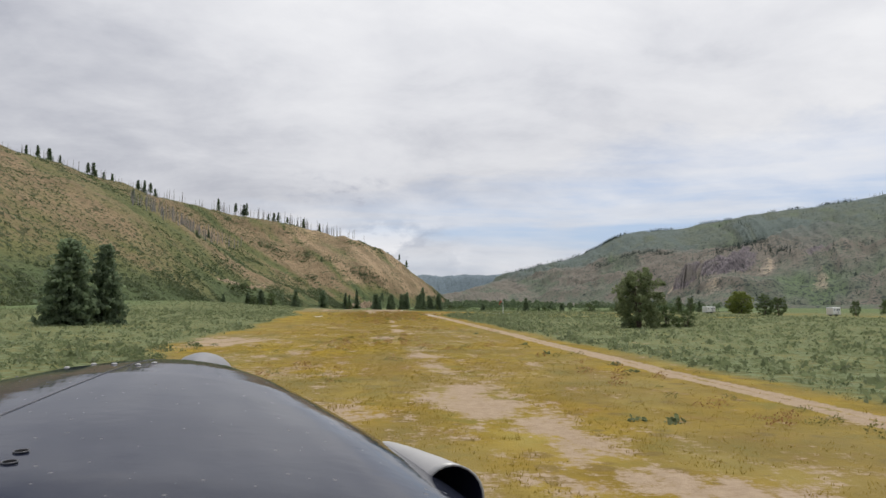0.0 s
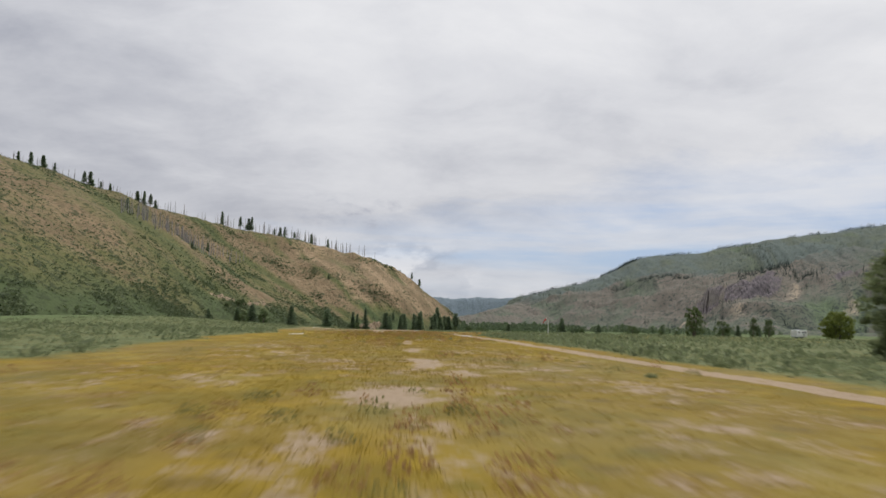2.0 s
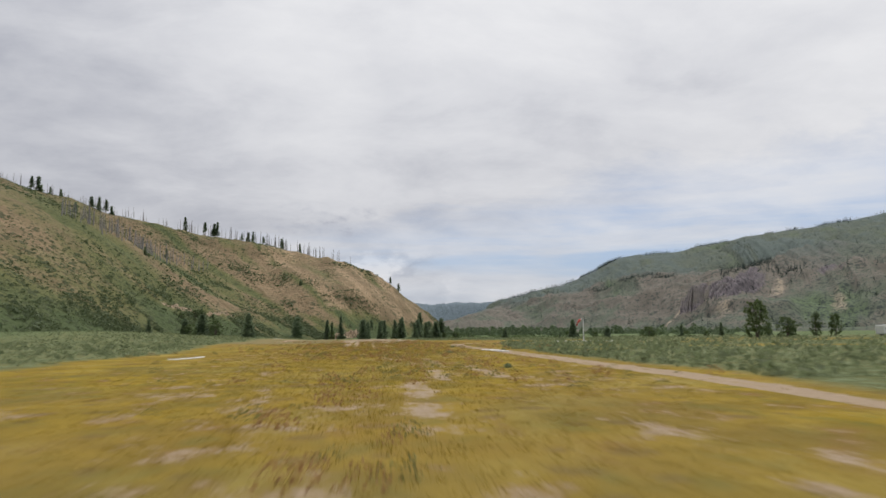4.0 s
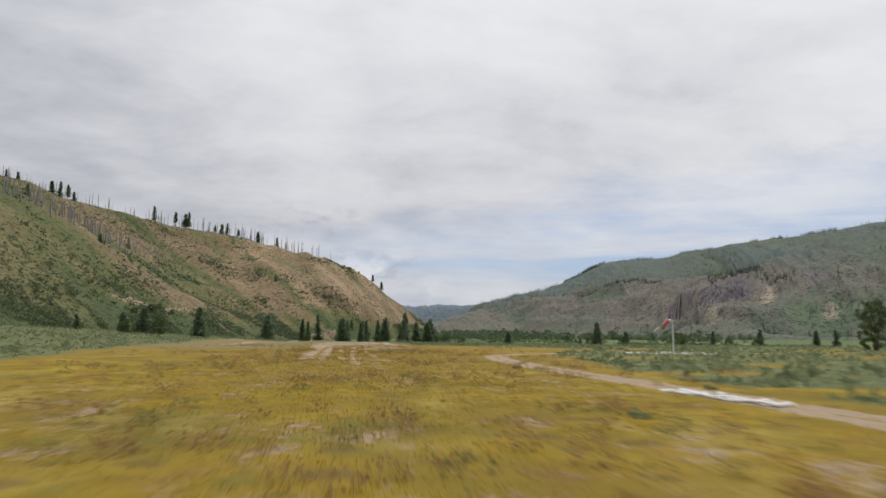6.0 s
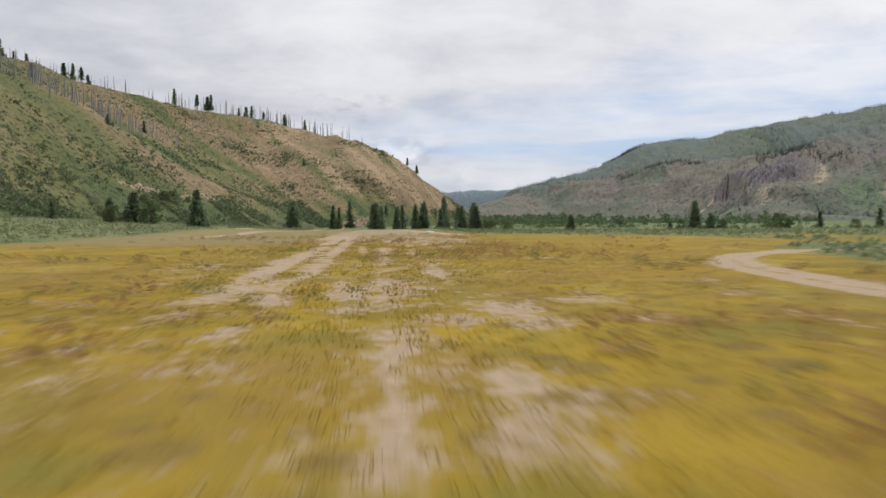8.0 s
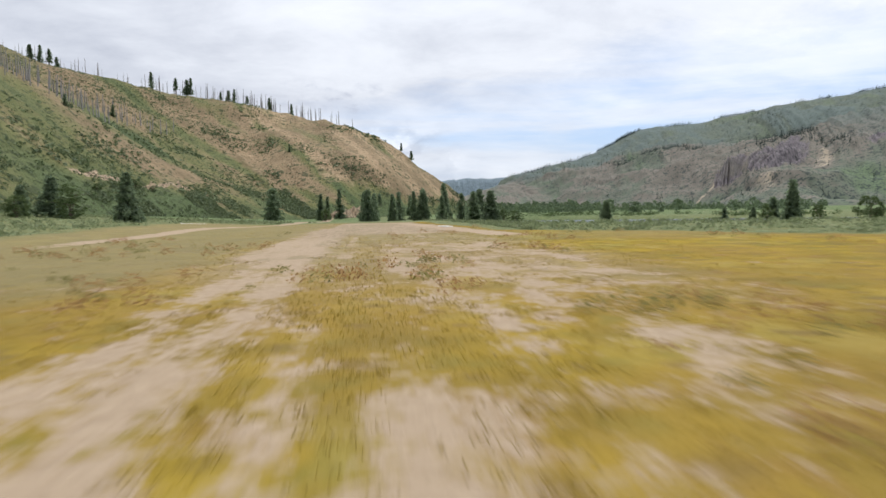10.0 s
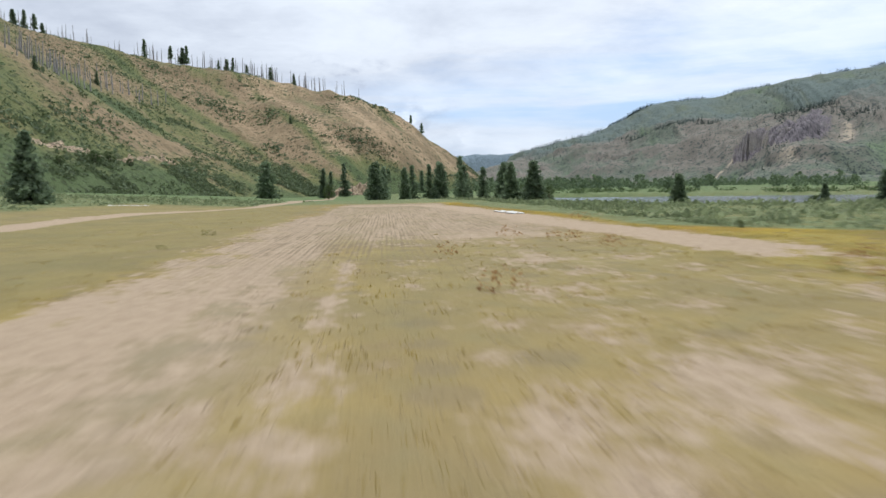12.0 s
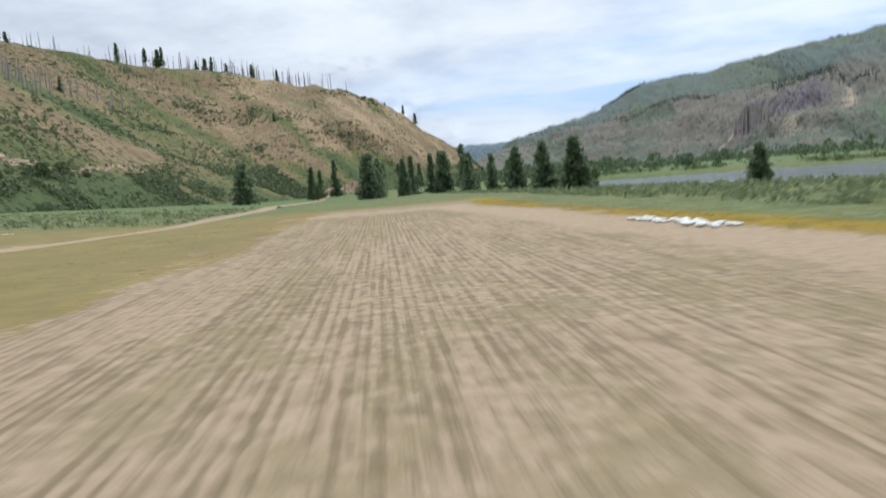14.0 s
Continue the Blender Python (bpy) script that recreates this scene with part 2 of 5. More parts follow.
def ground_material():
    m, nt, b, vec = material("valley_ground")
    wide = noise_node(nt, vec, 0.035, 5, 0.6)
    mid = noise_node(nt, vec, 0.30, 6, 0.65, offset=(5, 2, 0))
    fine = noise_node(nt, vec, 3.2, 6, 0.7, offset=(1, 9, 0))
    grit = noise_node(nt, vec, 14.0, 4, 0.7)
    streak = noise_node(nt, vec, 0.55, 5, 0.65, stretch=(1.6, 0.22, 1), offset=(2, 2, 2))
    # dry meadow of the strip: olive yellow, greener and redder in places
    a = mix(nt, ramp(nt, mid, [(0.40, (0, 0, 0, 1)), (0.60, (1, 1, 1, 1))]), (0.222, 0.158, 0.015), (0.355, 0.245, 0.019))
    a = mix(nt, ramp(nt, wide, [(0.46, (0, 0, 0, 1)), (0.64, (0.5, 0.5, 0.5, 1))]), a, (0.28, 0.18, 0.036))
    patch = noise_node(nt, vec, 0.13, 4, 0.6, stretch=(1, 0.6, 1), offset=(2, 6, 0))
    a = mix(nt, ramp(nt, patch, [(0.52, (0, 0, 0, 1)), (0.66, (0.75, 0.75, 0.75, 1))]), a, (0.165, 0.135, 0.03))
    tuft = noise_node(nt, vec, 0.62, 4, 0.6, stretch=(1, 0.7, 1), offset=(9, 4, 0))
    a = mix(nt, ramp(nt, tuft, [(0.54, (0, 0, 0, 1)), (0.68, (0.75, 0.75, 0.75, 1))]), a, (0.23, 0.125, 0.034))
    a = mix(nt, ramp(nt, tuft, [(0.33, (0.6, 0.6, 0.6, 1)), (0.44, (0, 0, 0, 1))]), a, (0.17, 0.165, 0.036))
    a = mix(nt, ramp(nt, fine, [(0.50, (0, 0, 0, 1)), (0.74, (0.45, 0.45, 0.45, 1))]), a, (0.17, 0.14, 0.026))
    straw = noise_node(nt, vec, 0.24, 5, 0.65, stretch=(1, 0.5, 1), offset=(11, 3, 0))
    a = mix(nt, ramp(nt, straw, [(0.52, (0, 0, 0, 1)), (0.68, (0.6, 0.6, 0.6, 1))]), a, (0.42, 0.335, 0.085))
    weed = dots(nt, vec, 1.5, maths(nt, "SUBTRACT", maths(nt, "MULTIPLY", mid, 1.8), 0.62), 0.16, 0.40)
    a = mix(nt, maths(nt, "MULTIPLY", weed, 0.6), a, mix(nt, wide, (0.085, 0.10, 0.035), (0.20, 0.10, 0.045)))
    # grass between the sagebrush
    s = mix(nt, ramp(nt, mid, [(0.35, (0, 0, 0, 1)), (0.65, (1, 1, 1, 1))]), (0.14, 0.148, 0.056), (0.215, 0.205, 0.078))
    s = mix(nt, ramp(nt, fine, [(0.48, (0, 0, 0, 1)), (0.75, (0.7, 0.7, 0.7, 1))]), s, (0.085, 0.105, 0.05))
    s = mix(nt, ramp(nt, patch, [(0.42, (0, 0, 0, 1)), (0.60, (0.6, 0.6, 0.6, 1))]), s, (0.10, 0.13, 0.052))
    mound = maths(nt, "MAXIMUM", dots(nt, vec, 1.25, 0.72, 0.28, 0.60), dots(nt, vec, 0.66, 0.55, 0.25, 0.55))
    s = mix(nt, maths(nt, "MULTIPLY", mound, 0.92), s, mix(nt, maths(nt, "ADD", maths(nt, "MULTIPLY", mid, 0.6), maths(nt, "MULTIPLY", fine, 0.4)), (0.125, 0.155, 0.074), (0.225, 0.262, 0.132)))
    a = mix(nt, maths(nt, "MULTIPLY", attr(nt, "rust"), 0.45), a, mix(nt, fine, (0.19, 0.11, 0.035), (0.33, 0.21, 0.06)))
    a = mix(nt, maths(nt, "MULTIPLY", attr(nt, "pale"), 0.84), a, mix(nt, fine, (0.245, 0.19, 0.122), (0.38, 0.305, 0.212)))
    a = mix(nt, maths(nt, "MULTIPLY", attr(nt, "olive"), 0.62), a, mix(nt, mid, (0.16, 0.143, 0.062), (0.258, 0.222, 0.112)))
    col = mix(nt, attr(nt, "sage"), a, s)
    # green meadow at the foot of the hills
    g = mix(nt, ramp(nt, mid, [(0.35, (0, 0, 0, 1)), (0.65, (1, 1, 1, 1))]), (0.105, 0.15, 0.06), (0.165, 0.21, 0.09))
    col = mix(nt, attr(nt, "meadow"), col, g)
    # bare dirt with ragged edges
    d = mix(nt, ramp(nt, fine, [(0.35, (0, 0, 0, 1)), (0.66, (1, 1, 1, 1))]), (0.345, 0.25, 0.162), (0.475, 0.36, 0.242))
    d = mix(nt, maths(nt, "MULTIPLY", grit, 0.5), d, (0.34, 0.27, 0.20))
    edge = maths(nt, "ADD", attr(nt, "dirt"), maths(nt, "MULTIPLY", maths(nt, "SUBTRACT", fine, 0.5), 1.7))
    edge = maths(nt, "ADD", edge, maths(nt, "MULTIPLY", maths(nt, "SUBTRACT", streak, 0.5), 1.0))
    edge = maths(nt, "ADD", edge, maths(nt, "MULTIPLY", maths(nt, "SUBTRACT", tuft, 0.5), 1.9))
    dm = ramp(nt, edge, [(0.36, (0, 0, 0, 1)), (0.66, (1, 1, 1, 1))])
    col = mix(nt, dm, col, d)
    # worn rows of short grass that run along the strip
    sep = nt.nodes.new("ShaderNodeSeparateXYZ")
    nt.links.new(vec, sep.inputs[0])
    wander = noise_node(nt, vec, 0.05, 2, 0.5, offset=(7, 1, 0))
    phase = maths(nt, "ADD", maths(nt, "MULTIPLY", sep.outputs[0], 30.0), maths(nt, "MULTIPLY", wander, 8.0))
    lines = noise_node(nt, vec, 1.0, 4, 0.6, stretch=(7.5, 0.12, 1), offset=(7, 1, 0))
    clod = noise_node(nt, vec, 2.2, 4, 0.65, stretch=(1.3, 0.55, 1), offset=(3, 8, 0))
    row = maths(nt, "ADD", maths(nt, "MULTIPLY", maths(nt, "SINE", phase), 0.055), maths(nt, "MULTIPLY", lines, 0.75))
    row = maths(nt, "ADD", row, maths(nt, "MULTIPLY", clod, 0.60))
    row = maths(nt, "ADD", row, maths(nt, "MULTIPLY", tuft, 0.30))
    row = maths(nt, "MULTIPLY", ramp(nt, row, [(0.77, (0, 0, 0, 1)), (0.96, (0.82, 0.82, 0.82, 1))]), attr(nt, "rows"))
    col = mix(nt, row, col, mix(nt, fine, (0.14, 0.105, 0.062), (0.26, 0.20, 0.12)))
    nt.links.new(col, b.inputs["Base Color"])
    b.inputs["Roughness"].default_value = 0.95
    b.inputs["Specular IOR Level"].default_value = 0.15
    lump = maths(nt, "MULTIPLY", maths(nt, "MULTIPLY", mound, attr(nt, "sage")), 2.2)
    bump(nt, b, maths(nt, "ADD", maths(nt, "ADD", fine, lump), maths(nt, "MULTIPLY", grit, 0.4)), 0.7, 0.12)
    return m


def hill_material(name, soil, soil2, grass, brush, rock=None, k=1.0, wet=None, scree=None, high=None, shrub=3.2, cover=0.45, solid=False, relief=0.8):
    """Hillside: soil, grass in gullies and streaks down the slope, scree, and shrubs dotted over it."""
    m, nt, b, vec = material(name)
    wide = noise_node(nt, vec, 0.006 * k, 5, 0.6)
    mid = noise_node(nt, vec, 0.035 * k, 6, 0.65, offset=(4, 1, 2))
    fine = noise_node(nt, vec, 0.22 * k, 6, 0.7, offset=(7, 3, 1))
    speck = noise_node(nt, vec, 0.75 * k, 4, 0.6)
    col = mix(nt, ramp(nt, mid, [(0.35, (0, 0, 0, 1)), (0.65, (1, 1, 1, 1))]), soil, soil2)
    col = mix(nt, ramp(nt, fine, [(0.50, (0, 0, 0, 1)), (0.72, (0.6, 0.6, 0.6, 1))]), col, tuple(0.62 * c for c in soil))
    if high:
        hf = maths(nt, "ADD", attr(nt, "high"), maths(nt, "MULTIPLY", maths(nt, "SUBTRACT", mid, 0.5), 0.9))
        col = mix(nt, ramp(nt, hf, [(0.30, (0, 0, 0, 1)), (0.70, (0.9, 0.9, 0.9, 1))]), col, mix(nt, fine, tuple(0.75 * c for c in high), tuple(1.25 * c for c in high)))
    green = maths(nt, "ADD", attr(nt, "green"), maths(nt, "MULTIPLY", maths(nt, "SUBTRACT", mid, 0.5), 1.1))
    green = maths(nt, "ADD", green, maths(nt, "MULTIPLY", maths(nt, "SUBTRACT", fine, 0.5), 1.0))
    green = maths(nt, "ADD", green, maths(nt, "MULTIPLY", maths(nt, "SUBTRACT", wide, 0.5), 0.7))
    col = mix(nt, ramp(nt, green, [(0.30, (0, 0, 0, 1)), (0.80, (0.95, 0.95, 0.95, 1))]), col, mix(nt, speck, tuple(0.7 * c for c in grass), tuple(1.3 * c for c in grass)))
    wet = wet or grass
    lush = ramp(nt, maths(nt, "MULTIPLY", attr(nt, "green"), 0.5), [(0.38, (0, 0, 0, 1)), (0.62, (0.85, 0.85, 0.85, 1))])
    col = mix(nt, lush, col, mix(nt, fine, tuple(0.65 * c for c in wet), tuple(1.3 * c for c in wet)))
    if scree:
        sf = maths(nt, "ADD", attr(nt, "scree"), maths(nt, "MULTIPLY", maths(nt, "SUBTRACT", fine, 0.5), 1.4))
        col = mix(nt, ramp(nt, sf, [(0.40, (0, 0, 0, 1)), (0.75, (0.85, 0.85, 0.85, 1))]), col, mix(nt, speck, tuple(0.8 * c for c in scree), tuple(1.2 * c for c in scree)))
    thick = maths(nt, "ADD", maths(nt, "MULTIPLY", wide, 0.5), maths(nt, "MULTIPLY", mid, 0.8))
    thick = maths(nt, "ADD", maths(nt, "MULTIPLY", maths(nt, "SUBTRACT", thick, 0.65), 1.8), cover)
    thick = maths(nt, "ADD", thick, maths(nt, "MULTIPLY", attr(nt, "green"), 0.18))
    lo, hi = (0.30, 0.62) if solid else (0.18, 0.46)
    spots = maths(nt, "MAXIMUM", dots(nt, vec, shrub, thick, lo, hi, solid), maths(nt, "MULTIPLY", dots(nt, vec, shrub * 2.3, maths(nt, "SUBTRACT", thick, 0.2), lo, hi, solid), 0.9))
    col = mix(nt, maths(nt, "MULTIPLY", spots, 0.85), col, mix(nt, speck, tuple(0.75 * c for c in brush), tuple(1.3 * c for c in brush)))
    if rock:
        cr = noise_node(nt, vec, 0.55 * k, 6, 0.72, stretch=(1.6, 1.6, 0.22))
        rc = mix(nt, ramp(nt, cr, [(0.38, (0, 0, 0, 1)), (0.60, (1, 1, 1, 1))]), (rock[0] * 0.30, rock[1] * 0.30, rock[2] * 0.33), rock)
        rc = mix(nt, ramp(nt, mid, [(0.52, (0, 0, 0, 1)), (0.66, (0.7, 0.7, 0.7, 1))]), rc, tuple(1.35 * c for c in soil))
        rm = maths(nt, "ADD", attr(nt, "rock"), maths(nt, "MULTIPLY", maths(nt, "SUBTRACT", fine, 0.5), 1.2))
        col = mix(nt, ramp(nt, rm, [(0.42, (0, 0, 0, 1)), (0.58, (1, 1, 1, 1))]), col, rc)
    nt.links.new(col, b.inputs["Base Color"])
    b.inputs["Roughness"].default_value = 0.95
    b.inputs["Specular IOR Level"].default_value = 0.1
    bump(nt, b, maths(nt, "ADD", maths(nt, "ADD", fine, maths(nt, "MULTIPLY", spots, 0.5)), maths(nt, "MULTIPLY", speck, 0.4)), relief, 2.0 / k)
    return m


GROUND = ground_material()
HILL_L = hill_material("dry_hillside", (0.205, 0.155, 0.092), (0.345, 0.255, 0.155), (0.16, 0.165, 0.068), (0.066, 0.08, 0.042), rock=(0.50, 0.385, 0.26), wet=(0.085, 0.120, 0.054), scree=(0.42, 0.305, 0.19), shrub=2.6, cover=0.34)
# sage and soil; the blue-green, strongest in high, includes a painted haze tint
HILL_R = hill_material("haze_tinted_sage_slope", (0.158, 0.148, 0.122), (0.22, 0.193, 0.16), (0.138, 0.157, 0.117), (0.056, 0.070, 0.063), rock=(0.225, 0.20, 0.205), k=0.22, scree=(0.40, 0.335, 0.25), high=(0.122, 0.156, 0.142), wet=(0.14, 0.186, 0.105), shrub=5.0, cover=0.36, solid=True, relief=0.3)
# pale blue-grey tones: distance haze painted into the base colours
HILL_FAR = hill_material("far_ridge_painted_haze", (0.25, 0.31, 0.355), (0.30, 0.36, 0.40), (0.22, 0.275, 0.305), (0.15, 0.195, 0.22), k=0.4)
BARK = simple("grey_brown_bark", (0.06, 0.045, 0.035), (0.15, 0.115, 0.085), 3.0, 0.9, relief=0.6, stretch=(1, 1, 0.3))
SNAG = simple("weathered_dead_wood", (0.22, 0.205, 0.20), (0.36, 0.34, 0.33), 0.6, 0.9)
NEEDLES = leafy("dark_conifer_needles", (0.102, 0.142, 0.084), (0.25, 0.318, 0.185), 0.65, scale=0.5)
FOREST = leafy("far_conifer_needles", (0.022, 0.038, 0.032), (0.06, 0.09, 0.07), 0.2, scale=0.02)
WOODS = leafy("river_woodland_leaves", (0.085, 0.122, 0.066), (0.20, 0.262, 0.14), 0.45, scale=0.05)
LEAVES = leafy("broad_green_leaves", (0.06, 0.09, 0.03), (0.15, 0.205, 0.075), 0.35, scale=0.5)
LIME = leafy("lime_green_willow_leaves", (0.11, 0.14, 0.028), (0.25, 0.30, 0.065), 0.45, scale=0.5)
OLIVE = leafy("olive_green_leaves", (0.10, 0.125, 0.06), (0.245, 0.29, 0.14), 0.45, scale=0.5)
SAGE = leafy("grey_green_sage_leaves", (0.142, 0.174, 0.086), (0.255, 0.292, 0.153), 0.6, scale=0.08)
BITTER = leafy("dark_bitterbrush_leaves", (0.105, 0.138, 0.064), (0.20, 0.24, 0.118), 0.55, scale=0.3)
SCRUB = leafy("hillside_scrub_leaves", (0.08, 0.108, 0.055), (0.18, 0.222, 0.105), 0.3, scale=0.03)
GRASS = leafy("dry_yellow_grass", (0.24, 0.175, 0.025), (0.40, 0.285, 0.042), 0.4, scale=0.15)
MOWN = leafy("pale_mown_grass", (0.30, 0.23, 0.14), (0.45, 0.36, 0.235), 0.4, scale=0.15)
RED = leafy("reddish_dock_seed_heads", (0.29, 0.165, 0.07), (0.47, 0.30, 0.125), 0.5, scale=0.4)
TUSSOCK = leafy("olive_tussock_blades", (0.19, 0.18, 0.06), (0.33, 0.30, 0.11), 0.6, scale=0.4)
WHITE_STONE = simple("whitewashed_stone", (0.66, 0.64, 0.60), (0.84, 0.83, 0.80), 2.0, 0.85, relief=0.5)
WHITE_PAINT = simple("white_painted_metal", (0.74, 0.74, 0.72), (0.82, 0.82, 0.80), 1.2, 0.45, relief=0.05)
# ---- helpers for meshes ----
rng = np.random.default_rng(7)


def mesh_from(name, verts, faces, mat, smooth=False, attrs=None):
    """faces: an integer array of triangles or quads."""
    verts, faces = np.asarray(verts, dtype=np.float32), np.asarray(faces, dtype=np.int32)
    me = bpy.data.meshes.new(name)
    k = faces.shape[1]
    me.vertices.add(len(verts))
    me.vertices.foreach_set("co", verts.ravel())
    me.loops.add(faces.size)
    me.loops.foreach_set("vertex_index", faces.ravel())
    me.polygons.add(len(faces))
    me.polygons.foreach_set("loop_start", np.arange(0, faces.size, k, dtype=np.int32))
    me.polygons.foreach_set("use_smooth", np.full(len(faces), smooth))
    for key, val in (attrs or {}).items():
        me.attributes.new(key, "FLOAT", "POINT").data.foreach_set("value", np.asarray(val, dtype=np.float32).ravel())
    me.update(calc_edges=True)
    me.materials.append(mat)
    return me


def hash2(ix, iy, seed):
    h = np.sin(ix * 127.1 + iy * 311.7 + seed * 74.7) * 43758.5453
    return h - np.floor(h)


def vnoise(x, y, seed=0):
    ix, iy = np.floor(x), np.floor(y)
    fx, fy = x - ix, y - iy
    fx, fy = fx * fx * (3 - 2 * fx), fy * fy * (3 - 2 * fy)
    a, b = hash2(ix, iy, seed), hash2(ix + 1, iy, seed)
    c, d = hash2(ix, iy + 1, seed), hash2(ix + 1, iy + 1, seed)
    return (a + (b - a) * fx) * (1 - fy) + (c + (d - c) * fx) * fy - 0.5


def fbm(x, y, octaves=4, seed=0):
    total, amp = 0.0, 1.0
    for o in range(octaves):
        total = total + amp * vnoise(x * 2 ** o, y * 2 ** o, seed + o)
        amp *= 0.5
    return total


def step(a, b, v):
    u = np.clip((v - a) / (b - a), 0, 1)
    return u * u * (3 - 2 * u)


def grid_faces(ny, nx):
    i = np.arange(ny - 1)[:, None] * nx + np.arange(nx - 1)[None, :]
    return np.stack([i, i + 1, i + nx + 1, i + nx], -1).reshape(-1, 4)


def glide(points, n):
    """A smooth line through the points, n samples (Catmull-Rom)."""
    p = np.asarray(points, dtype=float)
    p = np.concatenate([2 * p[:1] - p[1:2], p, 2 * p[-1:] - p[-2:-1]])
    u = np.linspace(0, len(p) - 3 - 1e-9, n)
    i = np.floor(u).astype(int)
    f = (u - i).reshape(-1, *([1] * (p.ndim - 1)))
    a, b, c, d = p[i], p[i + 1], p[i + 2], p[i + 3]
    return 0.5 * (2 * b + (c - a) * f + (2 * a - 5 * b + 4 * c - d) * f ** 2 + (3 * b - a - 3 * c + d) * f ** 3)


# ---- the valley floor ----
LAKE_Z = -4.0


def lake_depth(x, y):
    """Positive inside the lake, which lies low on the east side."""
    near = y - (478 + 109 * np.exp(-np.clip(x - 70, 0, 400) / 7.5) + 8 * np.clip(70 - x, 0, 100)) - 5 * fbm(x / 30, y / 30, 3, 5)
    far = (731 - 0.783 * (x - 62)) - y + 8 * fbm(x / 50, y / 50, 3, 6)
    return np.minimum(near / 8, np.maximum(far, 90 - 0.2 * x - y * 0) / 8 * (x > 330) + far / 8 * (x <= 330))


def ground_z(x, y):
    z = -0.75 * (1 - step(60, 185, y))
    late = step(250, 420, y)
    east = np.clip(x - 14, 0, 75)
    z = z - step(375, 450, y) * east * 0.046 - 0.011 * np.clip(y - 450, 0, 280)
    west = np.clip(-24 - x, 0, 80)
    z = z + (0.25 + 0.75 * late) * west * 0.055
    z = z + 0.10 * fbm(x / 14, y / 14, 3, 11) * step(6, 24, np.abs(x)) + 0.03 * fbm(x / 2.5, y / 2.5, 2, 17)
    ld = lake_depth(x, y)
    z = np.where(ld <= 0, np.maximum(z, LAKE_Z + 0.2 + 0.012 * np.clip(y - 560, 0, 300)), z)
    z = np.where(ld > -1, np.minimum(z, LAKE_Z + 0.15 - 1.2 * np.clip(ld, -0.5, 1)), z)
    return z


def track_x(y):
    """Centre of the two-rut track beside the strip; it swings away east at the far end."""
    return 15.9 - 1.8 * step(90, 165, y)


TRACK = ((15.9, -40), (15.9, 90), (14.1, 165), (13.9, 232), (14.6, 244), (16.2, 254), (18.6, 260), (22, 264.5), (27, 268.5), (35, 271), (60, 274))


